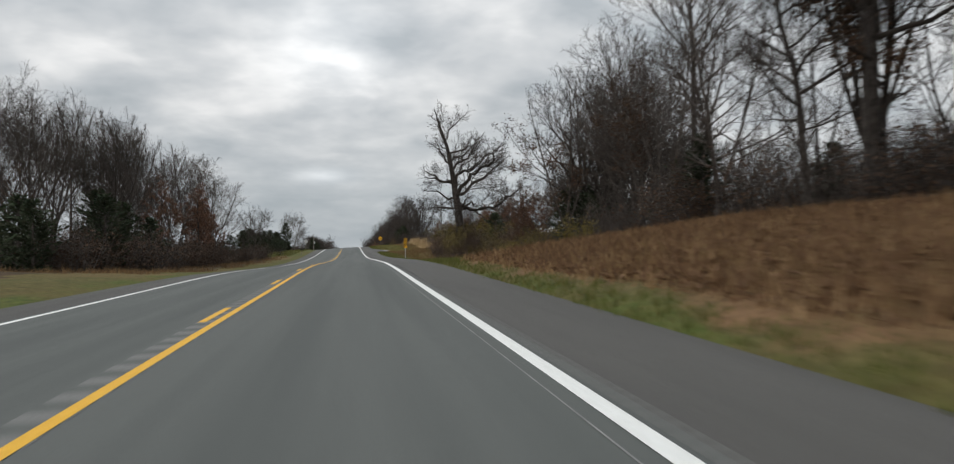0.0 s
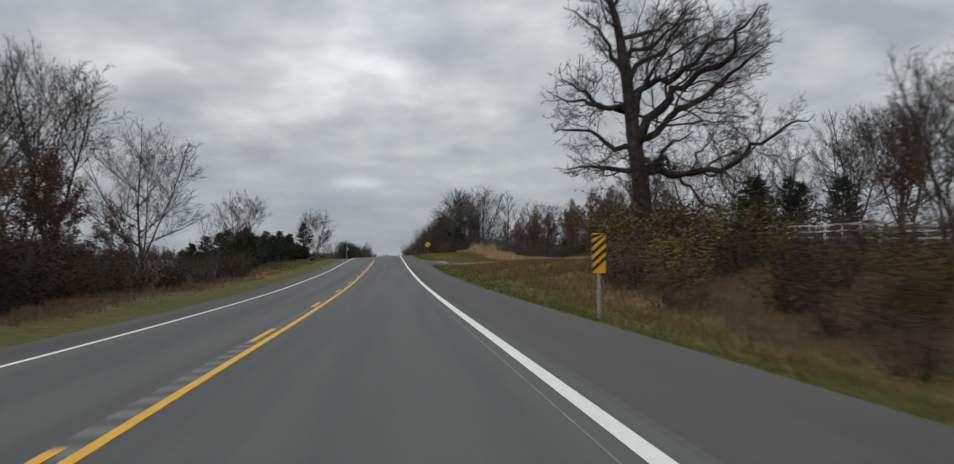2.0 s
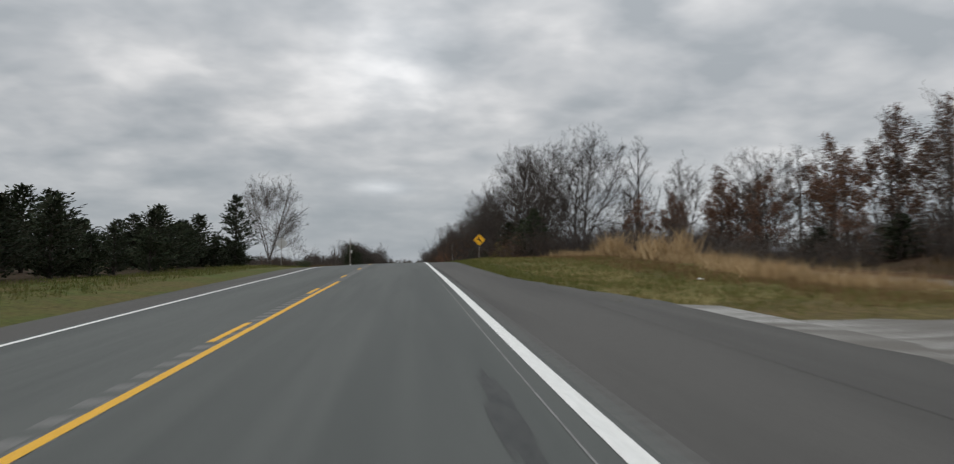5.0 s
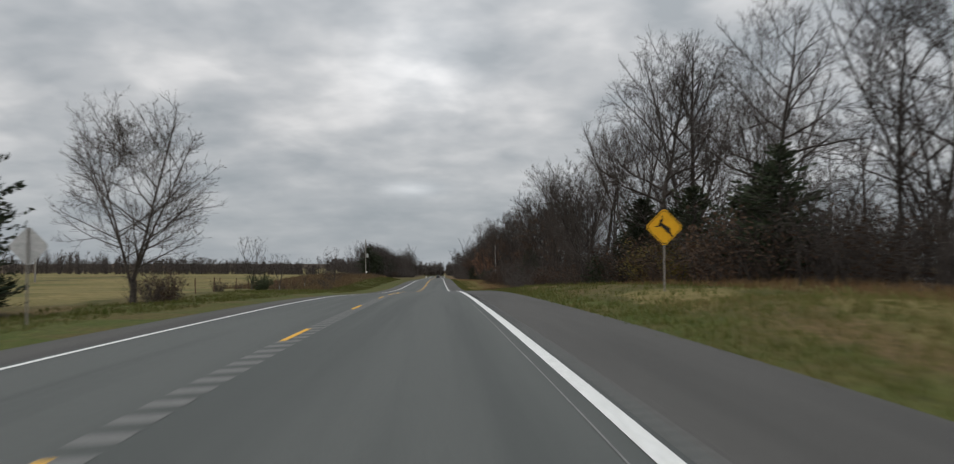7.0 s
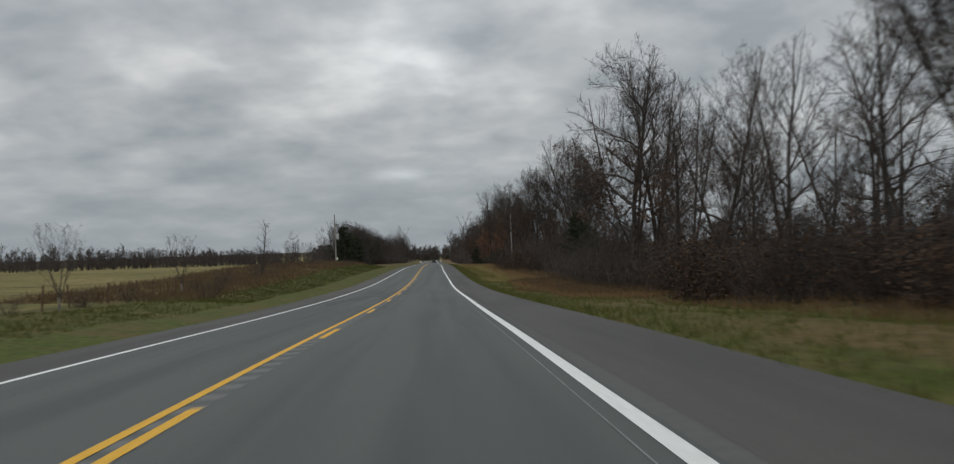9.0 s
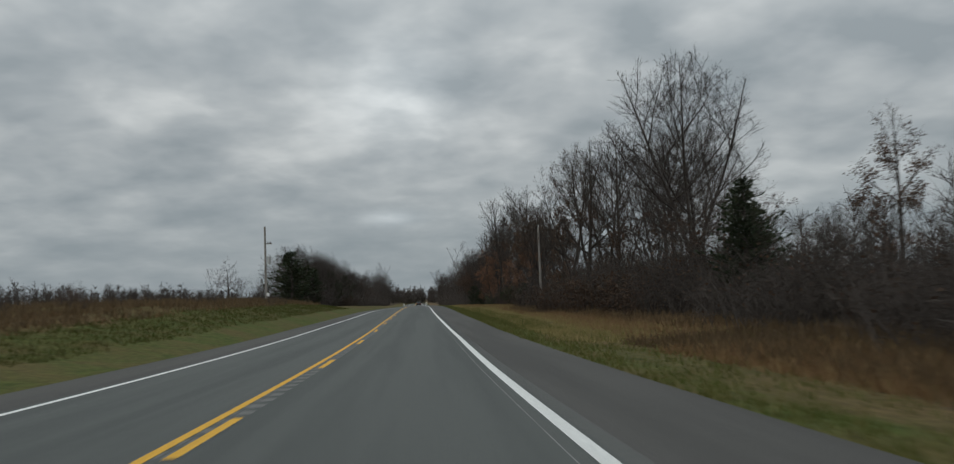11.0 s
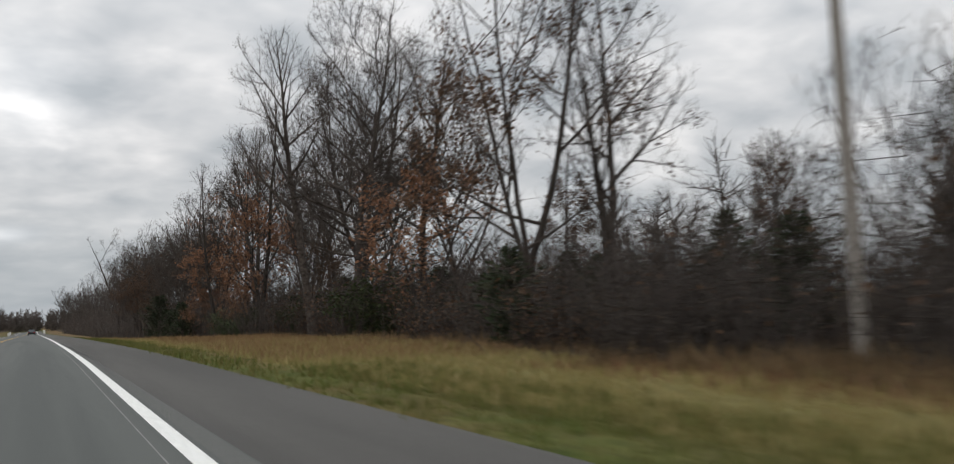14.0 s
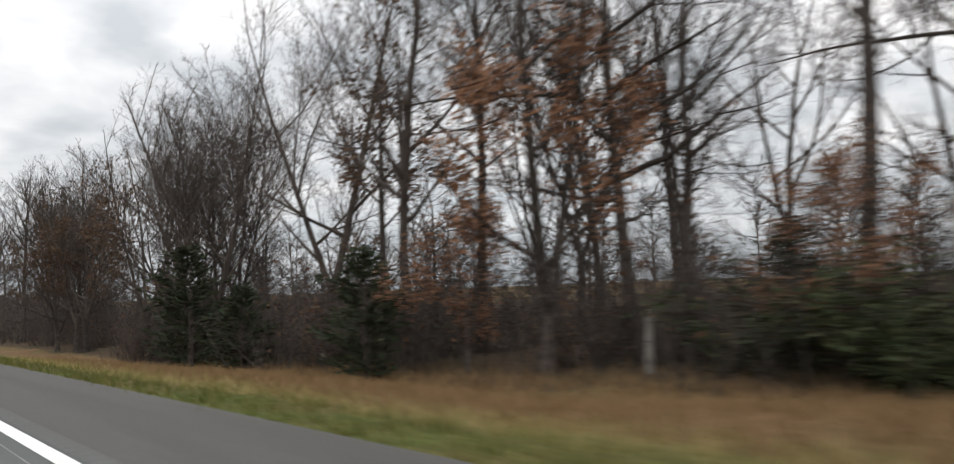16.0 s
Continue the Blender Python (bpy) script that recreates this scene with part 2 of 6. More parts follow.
def curve_at(v, s):
    """A smooth curve through evenly spaced values."""
    s = min(max(s, 0.0), len(v) - 1.001)
    i = int(s)
    f = s - i
    a, b, c, d = v[max(i - 1, 0)], v[i], v[min(i + 1, len(v) - 1)], v[min(i + 2, len(v) - 1)]
    return b + 0.5 * f * (c - a + f * (2 * a - 5 * b + 4 * c - d + f * (3 * (b - c) + d - a)))


def rz(y):
    z = curve_at(ROAD_Z, (y + 20) / 20)
    if y > 735:
        z += -0.0075 * (y - 735)
    return z


def bank(y):
    return float(np.interp(y, BANK_Y, BANK))


EDGE = 5.9


def road_h(x, y):
    return rz(y) + bank(y) * (x - 2.3) - 0.015 * (abs(x) - 2.3)


RX = [9, 13, 17, 28, 40]
RIGHT = [
    (-40, .9, 1.6, 2.2, 2.6, 3), (0, .9, 1.6, 2.2, 2.6, 3), (30, .7, 1.3, 1.9, 2.4, 3), (45, .2, .5, 1.2, 1.8, 2.5),
    (55, -.4, -.1, .3, 1, 2), (66, -.5, -.2, .2, 1, 2), (80, 0, .5, .9, 1.4, 2.2), (92, .4, .95, 1.3, 1.6, 2.2),
    (110, .4, .8, 1.3, 1.7, 3.0), (137, .1, .3, .8, 1.35, 3.4), (144, -.1, .1, .3, .3, 3.5), (150, -.1, .05, .0, -.1, 3.5), (172, .1, .25, .1, -.35, 3.3),
    (185, .3, .5, .8, -.4, 2), (200, .3, .4, .6, -.3, 1.4), (225, .5, .5, .6, .2, 1.5), (250, .3, .25, .4, .8, 1.2),
    (265, 0, -.3, 0, .6, 1), (300, -.3, -.6, -.3, .3, .8), (330, -.3, -.2, .1, .6, 1), (360, -.1, 0, .3, .6, 1),
    (380, -.25, -.45, -.15, .3, .7), (400, -.1, -.25, -.2, .3, .7), (420, 0, -.15, 0, .35, .7), (440, -.05, -.15, -.05, .3, .6), (460, -.3, -.85, -.6, 0, .4),
    (480, -.4, -1.2, -1, -.3, .2), (540, -.4, -1, -.6, 0, .5), (700, 0, -.2, .2, .5, 1)]
LX = [9, 13, 17, 28, 45]
LEFT = [
    (-40, -.1, 0, .1, .3, .5), (40, -.25, -.1, 0, 0, .2), (60, -.6, -.6, -.5, -.5, -.3), (100, -.5, -.6, -.7, -1, -1),
    (140, -.5, -.8, -.9, -1.2, -1.2), (175, -.4, -.5, -.6, -.8, -.8), (190, -.5, -.7, -.7, -.7, -.6), (242, -.4, -.5, -.5, -.6, -.6),
    (265, -.1, 0, 0, 0, 0), (300, 0, .2, .3, .4, .4), (330, .3, .9, 1, 1, 1.1), (353, .6, 1.5, 1.6, 1.6, 1.6),
    (400, .6, 1.5, 1.6, 1.7, 1.8), (450, .2, .6, .8, 1, 1.2), (700, 0, .3, .5, .8, 1)]


def ground_h(x, y, rough=True):
    side, xs = (RIGHT, RX) if x > 0 else (LEFT, LX)
    ys = [r[0] for r in side]
    edge = road_h(math.copysign(EDGE, x), y) - rz(y) - 0.05
    prof = [edge] + [float(np.interp(y, ys, [r[k + 1] for r in side])) for k in range(5)]
    a = abs(x)
    h = float(np.interp(a, [EDGE] + xs, prof))
    if a < EDGE:
        h = road_h(x, y) - rz(y) - 0.12
    z = rz(y) + h
    far = min(max((a - 45) / 120, 0), 1)
    level = 0.6 if x < 0 else float(np.interp(y, (290, 400, 700), (0.6, -2.4, -5.5)))
    z = z * (1 - far) + far * (level + 0.0006 * a)
    if rough and a > EDGE:
        w = min((a - EDGE) / 3, 1)
        z += w * (0.16 * (noise.noise((x * 0.22, y * 0.16, 0.3))) + 0.06 * noise.noise((x * 0.8, y * 0.7, 5.1)))
    return z


# ---- ground, road ----
xs = [5.9, 6.15, 6.6, 7.2, 8, 9, 10, 11, 12, 13, 14, 15.5, 17, 19, 21, 23, 25, 28, 32, 36, 40, 46, 60, 90, 150, 260, 500, 1000, 2500]
gx = [-v for v in reversed(xs)] + [0.0] + xs
gy = [-400, -150, -80] + [v for v in range(-50, 520, 2)] + [v for v in range(520, 900, 8)] + [950, 1050, 1200, 1500, 2200, 4000]
gv = [(x, y, ground_h(x, y)) for y in gy for x in gx]
n = len(gx)
gf = [(j * n + i, j * n + i + 1, (j + 1) * n + i + 1, (j + 1) * n + i) for j in range(len(gy) - 1) for i in range(n - 1)]
GX, GY = np.array(gx), np.array(gy, float)
GZ = np.array([v[2] for v in gv]).reshape(len(gy), n)


def ground_at(x, y):
    """Heights of the ground sheet, for arrays of places."""
    i = np.clip(np.searchsorted(GX, x) - 1, 0, len(GX) - 2)
    j = np.clip(np.searchsorted(GY, y) - 1, 0, len(GY) - 2)
    u = (x - GX[i]) / (GX[i + 1] - GX[i])
    w = (y - GY[j]) / (GY[j + 1] - GY[j])
    return (GZ[j, i] * (1 - u) + GZ[j, i + 1] * u) * (1 - w) + (GZ[j + 1, i] * (1 - u) + GZ[j + 1, i + 1] * u) * w


WOOD_R = [(-60, 15.5), (42, 15.5), (50, 11.5), (72, 9.5), (84, 10.5), (98, 12), (104, 60), (176, 36), (190, 24), (212, 14.5), (300, 13.5), (310, 11.5), (345, 12.5), (410, 14), (1000, 13)]
WOOD_L = [(-60, 14), (40, 12), (50, 9), (110, 9), (145, 10.5), (150, 13), (228, 13), (236, 60), (425, 60), (436, 13.5), (1000, 12)]


def wood_edge(x, y):
    t = WOOD_R if x > 0 else WOOD_L
    return float(np.interp(y, [p[0] for p in t], [p[1] for p in t]))


def ground_kind(x, y):
    a = abs(x) + 0.8 * noise.noise((x * 0.5, y * 0.4, 2.0))
    if a < (6.35 if x > 0 and y < 37 else 6.75 if x > 0 and y < 130 else 7.2) or x < 0 and 140 < y < 300 and a < 13 or x < 0 and 290 < y < 440 and a < 11.5:
        return 1
    if a > wood_edge(x, y) and a < (75 if x < 0 else 220):
        return 2
    if x > 0 and y > 412 and 8.0 < a < 14.5:
        return 3
    if x > 0 and 298 < y < 336 and a > np.interp(y, (300, 318, 336), (8.6, 9.2, 12.5)):
        return 2
    if x > 0 and y > 366 and 7.6 < a < 13.6:
        return 4
    if x > 0 and y < 37 and a > 7.0 and noise.noise((x * 0.45, y * 0.3, 8.0)) > 0.16:
        return 2
    if x > 0 and (y < 37 and a > 6.6 or 76 < y < 140 and 9 < a < 16 or y > 400 and a > 9.5):
        return 3
    if x > 26 and 108 < y < 182 and a < 44:
        return 2 if noise.noise((x * 0.3, y * 0.2, 6.0)) > -0.1 else 3
    if x > 0 and 155 < y < 222 and a > 7.7 and noise.noise((x * 0.3, y * 0.12, 9.0)) > -0.2:
        return 4
    if x < -112 and y > 120:
        return 2
    if x < -17 and y > 236:
        return 4
    return 0


def sward_material(layers):
    """One ground material: each layer's two tones and broad stain, mixed by its share at the place."""
    m = bpy.data.materials.new("ground_cover")
    m.use_nodes = True
    n, l = m.node_tree.nodes, m.node_tree.links
    co = n.new("ShaderNodeTexCoord")

    def noise_of(s, d, off=0.0):
        x = n.new("ShaderNodeTexNoise")
        x.noise_dimensions = "4D"
        x.inputs["W"].default_value = off
        x.inputs["Scale"].default_value, x.inputs["Detail"].default_value, x.inputs["Roughness"].default_value = s, d, 0.62
        l.new(co.outputs["Object"], x.inputs["Vector"])
        return x.outputs[0]

    def ramp(f, a, b):
        r = n.new("ShaderNodeMapRange")
        r.inputs[1].default_value, r.inputs[2].default_value = a, b
        l.new(f, r.inputs[0])
        return r.outputs[0]

    def mixed(f, a, b):
        x = n.new("ShaderNodeMix")
        x.data_type = "RGBA"
        l.new(f, x.inputs[0])
        for i, c in ((6, a), (7, b)):
            if isinstance(c, tuple):
                x.inputs[i].default_value = (*c, 1)
            else:
                l.new(c, x.inputs[i])
        return x.outputs[2]

    ragged = noise_of(0.9, 6.0, 3.0)
    col = None
    for i, (c1, c2, c3, s1, s3) in enumerate(layers):
        c = mixed(ramp(noise_of(s1, 6.0, i), 0.36, 0.64), c1, c2)
        c = mixed(ramp(noise_of(s3, 4.0, i + 7.0), 0.42, 0.62), c, c3)
        if col is None:
            col = c
            continue
        at = n.new("ShaderNodeAttribute")
        at.attribute_name = "share%d" % i
        sm = n.new("ShaderNodeMath")
        sm.operation = "ADD"
        l.new(at.outputs["Fac"], sm.inputs[0])
        l.new(ragged, sm.inputs[1])
        col = mixed(ramp(sm.outputs[0], 0.86, 1.14), col, c)
    # shade in the hollows between tufts, put into the colour by noise
    hollow_shade = n.new("ShaderNodeHueSaturation")
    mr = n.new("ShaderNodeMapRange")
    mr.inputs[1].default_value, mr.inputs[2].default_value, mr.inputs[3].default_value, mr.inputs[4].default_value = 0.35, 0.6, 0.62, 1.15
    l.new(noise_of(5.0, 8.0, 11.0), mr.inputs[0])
    l.new(mr.outputs[0], hollow_shade.inputs["Value"])
    l.new(col, hollow_shade.inputs["Color"])
    bs = n["Principled BSDF"]
    l.new(hollow_shade.outputs[0], bs.inputs["Base Color"])
    bs.inputs["Roughness"].default_value = 1.0
    bs.inputs["Specular IOR Level"].default_value = 0.15
    bp = n.new("ShaderNodeBump")
    bp.inputs["Strength"].default_value, bp.inputs["Distance"].default_value = 0.8, 0.05
    l.new(noise_of(9.0, 6.0, 5.0), bp.inputs["Height"])
    l.new(bp.outputs[0], bs.inputs["Normal"])
    return m


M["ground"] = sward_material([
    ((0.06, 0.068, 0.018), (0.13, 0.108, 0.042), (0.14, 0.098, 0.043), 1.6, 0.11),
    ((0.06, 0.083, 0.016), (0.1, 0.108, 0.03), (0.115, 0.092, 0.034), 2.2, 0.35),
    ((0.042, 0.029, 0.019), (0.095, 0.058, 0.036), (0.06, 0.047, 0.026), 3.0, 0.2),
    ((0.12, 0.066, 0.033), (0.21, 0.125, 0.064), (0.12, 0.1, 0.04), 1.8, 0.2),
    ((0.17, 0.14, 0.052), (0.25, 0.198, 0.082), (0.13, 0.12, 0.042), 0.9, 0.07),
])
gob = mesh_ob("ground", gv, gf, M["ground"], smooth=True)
near = [abs(v[0]) < 80 and v[1] < 900 for v in gv]
kind = [[ground_kind(v[0] + dx, v[1] + dy) if nr else ground_kind(v[0], v[1]) for dx, dy in ((0, 0), (0.5, 0.6), (-0.5, -0.6), (0.4, -0.7), (-0.4, 0.7))] for v, nr in zip(gv, near)]
for k in range(1, 5):
    at = gob.data.attributes.new("share%d" % k, "FLOAT", "POINT")
    at.data.foreach_set("value", [sum(q == k for q in row) / 5 for row in kind])
tagged(gob, "rolling roadside ground with green and tan autumn grass", "ground", kind="structure")


LINE_Y = (195, 206, 235, 262, 290, 305, 320, 336, 350, 365, 386, 412)
LINE_DX = (0, -0.06, -0.08, -0.05, 0, -0.06, -0.08, -0.02, -0.06, -0.1, -0.14, -0.04)


def ribbon(x0, x1, y0, y1, lift, step=2.0, nx=1, wavy=False):
    k = max(1, int((y1 - y0) / step))
    v, f = [], []
    for j in range(k + 1):
        y = y0 + (y1 - y0) * j / k
        for i in range(nx + 1):
            x = x0 + (x1 - x0) * i / nx + (float(np.interp(y, LINE_Y, LINE_DX)) if wavy else 0.0)
            v.append((x, y, road_h(x, y) + lift))
    for j in range(k):
        for i in range(nx):
            a = j * (nx + 1) + i
            f.append((a, a + 1, a + nx + 2, a + nx + 1))
    return v, f


road = tagged(mesh_ob("road", *ribbon(-4.05, 4.05, -120, 900, 0.0, 2.5, 8), M["asphalt"], smooth=True), "grey asphalt two-lane highway with painted lines", "road", kind="structure")
for s in (-1, 1):
    sh = mesh_ob("shoulder", *ribbon(min(s * 4.05, s * EDGE), max(s * 4.05, s * EDGE), -120, 900, -0.002, 2.5, 2), M["shoulder"], road, "paler worn asphalt shoulder")
    mesh_ob("edge_line", *ribbon(s * 3.8 - 0.08, s * 3.8 + 0.08, -120, 900, 0.005, wavy=s > 0), M["white"], road, "solid white edge line")
mesh_ob("joint", *ribbon(3.555, 3.57, -120, 900, 0.004, wavy=True), M["crack"], road, "thin pale seam in the asphalt")
mesh_ob("centre_line", *ribbon(0.06, 0.18, -120, 168, 0.005), M["yellow"], road, "solid yellow centre line")
mesh_ob("centre_line", *ribbon(-0.18, -0.06, 238.5, 900, 0.005), M["yellow"], road, "solid yellow centre line")


def dash_row(x, phase, y0, y1):
    k = math.ceil((y0 - phase) / 11.43)
    while phase + 11.43 * k + 2.86 < y1:
        y = phase + 11.43 * k
        mesh_ob("dash", *ribbon(x - 0.06, x + 0.06, y, y + 2.86, 0.005, 1.0), M["yellow"], road)
        k += 1


dash_row(-0.12, PH1, -60, 190)
dash_row(-0.12, PH2, 190, 238)
dash_row(0.12, PH3, 238, 620)

# milled rumble strips down the middle
rv, rf = [], []
y = -20.0
while y < 480:
    v, f = ribbon(-0.2, 0.2, y, y + 0.4, 0.003, 1.0)
    b = len(rv)
    rv += v
    rf += [tuple(i + b for i in q) for q in f]
    y += 0.78
tagged(mesh_ob("rumble_strip", rv, rf, M["milled"], road, "pale milled rumble strip grooves"), kind="stuff")


rv, rf = [], []
y = -20.0
while y < 480:
    v, f = ribbon(3.93, 4.13, y, y + 0.16, 0.003, 1.0, wavy=True)
    b = len(rv)
    rv += v
    rf += [tuple(i + b for i in q) for q in f]
    y += 0.31
tagged(mesh_ob("rumble_strip", rv, rf, M["edge_milled"], road, "shallow milled grooves beside the white line"), kind="stuff")


# ---- trees ----
def tube(V, F, pts, radii, sides):
    base = len(V)
    for i, p in enumerate(pts):
        d = (pts[min(i + 1, len(pts) - 1)] - pts[max(i - 1, 0)])
        if d.length < 1e-6:
            d = Vector((0, 0, 1))
        d.normalize()
        a = Vector((1, 0, 0)) - d * d.x
        if a.length < 0.2:
            a = Vector((0, 1, 0)) - d * d.y
        a.normalize()
        b = d.cross(a)
        for k in range(sides):
            w = 2 * math.pi * k / sides
            V.append(p + (a * math.cos(w) + b * math.sin(w)) * radii[i])
    for i in range(len(pts) - 1):
        for k in range(sides):
            q = base + i * sides + k
            r = base + i * sides + (k + 1) % sides
            F.append((q, r, r + sides, q + sides))


def spike(V, F, a, b, r):
    """A tapering twig that ends in a point."""
    d = (b - a).normalized()
    s = d.orthogonal().normalized() * r
    t = d.cross(s)
    i = len(V)
    V.extend((a + s, a - s * 0.5 + t * 0.87, a - s * 0.5 - t * 0.87, b))
    F.extend(((i, i + 1, i + 3), (i + 1, i + 2, i + 3), (i + 2, i, i + 3)))


def leaf_quad(V, F, p, size, rng, droop=0.0):
    d = Vector((rng.gauss(0, 1), rng.gauss(0, 1), rng.gauss(-droop, 0.8))).normalized()
    a = d.orthogonal().normalized()
    s = size * rng.uniform(0.6, 1.3)
    b = len(V)
    V.extend((p, p + d * s * 0.5 + a * s * 0.32, p + d * s, p + d * s * 0.5 - a * s * 0.3))
    F.append((b, b + 1, b + 2, b + 3))


def frames_of(a, b):
    d = b - a
    d /= np.linalg.norm(d, axis=1)[:, None] + 1e-9
    s = np.cross(d, np.where(np.abs(d[:, 2:3]) > 0.9, [[1.0, 0, 0]], [[0, 0, 1.0]]))
    s /= np.linalg.norm(s, axis=1)[:, None] + 1e-9
    return s, np.cross(d, s)


def spikes_of(a, b, r):
    """Tapering three-sided twigs from the points a to the points b."""
    s, t = frames_of(a, b)
    r = np.asarray(r).reshape(-1, 1)
    v = np.stack([a + s * r, a - s * r * 0.5 + t * r * 0.87, a - s * r * 0.5 - t * r * 0.87, b], 1).reshape(-1, 3)
    k = np.arange(len(a))[:, None] * 4
    f = np.concatenate([k + [[0, 1, 3]], k + [[1, 2, 3]], k + [[2, 0, 3]]])
    return v, f


def needles_of(a, b, w, g):
    """The finest twigs: single slivers from a to b."""
    d = b - a
    s = np.cross(d, g.normal(0, 1, a.shape))
    s *= (np.asarray(w).reshape(-1, 1) / (np.linalg.norm(s, axis=1)[:, None] + 1e-9))
    return np.stack([a - s, a + s, b], 1).reshape(-1, 3), np.arange(3 * len(a)).reshape(-1, 3)


def prisms_of(a, b, ra, rb, sides):
    """Open tapering prisms from a to b, as triangles."""
    s, t = frames_of(a, b)
    ra, rb = ra.reshape(-1, 1), rb.reshape(-1, 1)
    w = [2 * math.pi * k / sides for k in range(sides)]
    v = np.stack([a + (s * math.cos(q) + t * math.sin(q)) * ra for q in w] + [b + (s * math.cos(q) + t * math.sin(q)) * rb for q in w], 1).reshape(-1, 3)
    k = np.arange(len(a))[:, None] * 2 * sides
    f = []
    for i in range(sides):
        j = (i + 1) % sides
        f += [k + [[i, j, sides + j]], k + [[i, sides + j, sides + i]]]
    return v, np.concatenate(f)


def leaves_of(p, size, g):
    d = g.normal(0, 1, p.shape)
    d /= np.linalg.norm(d, axis=1)[:, None]
    w = np.cross(d, g.normal(0, 1, p.shape))
    w /= np.linalg.norm(w, axis=1)[:, None]
    s = np.asarray(size).reshape(-1, 1)
    v = np.stack([p, p + d * s * 0.5 + w * s * 0.32, p + d * s, p + d * s * 0.5 - w * s * 0.3], 1).reshape(-1, 3)
    k = np.arange(len(p))[:, None] * 4
    return v, np.concatenate([k + [[0, 1, 2]], k + [[0, 2, 3]]])


def joined(parts):
    vs, fs, b = [], [], 0
    for v, f in parts:
        vs.append(v)
        fs.append(f + b)
        b += len(v)
    return np.concatenate(vs), np.concatenate(fs)


def tri_data(name, v, f, material):
    me = bpy.data.meshes.new(name)
    me.vertices.add(len(v))
    me.vertices.foreach_set("co", np.ascontiguousarray(v, dtype=np.float32).reshape(-1))
    me.loops.add(3 * len(f))
    me.loops.foreach_set("vertex_index", np.ascontiguousarray(f, dtype=np.int32).reshape(-1))
    me.polygons.add(len(f))
    me.polygons.foreach_set("loop_start", np.arange(0, 3 * len(f), 3, dtype=np.int32))
    me.update(calc_edges=True)
    me.materials.append(M[material])
    return me


def tri_mesh(name, v, f, material, parent=None, label=""):
    ob = new(name, tri_data(name, v, f, material))
    if parent is not None:
        ob.parent = parent
    if label:
        ob["label"] = label
    return ob


# crown outline from its base to its tip, as shares of its greatest radius
OUTLINE = {
    "dome": (0.55, 0.85, 0.98, 1.0, 0.97, 0.88, 0.68, 0.30),
    "forest": (0.40, 0.62, 0.85, 1.0, 0.98, 0.85, 0.62, 0.22),
    "oval": (0.80, 1.0, 1.0, 0.97, 0.90, 0.80, 0.60, 0.22),
    "vase": (0.15, 0.38, 0.62, 0.84, 0.98, 1.0, 0.80, 0.35),
    "cone": (0.75, 1.0, 0.95, 0.85, 0.70, 0.52, 0.34, 0.12),
}
UP = Vector((0, 0, 1))


def aside(d, angle, roll):
    """The direction d, bent away by an angle and rolled about d."""
    s = d.orthogonal().normalized()
    s = s * math.cos(roll) + d.cross(s) * math.sin(roll)
    return (d * math.cos(angle) + s * math.sin(angle)).normalized()


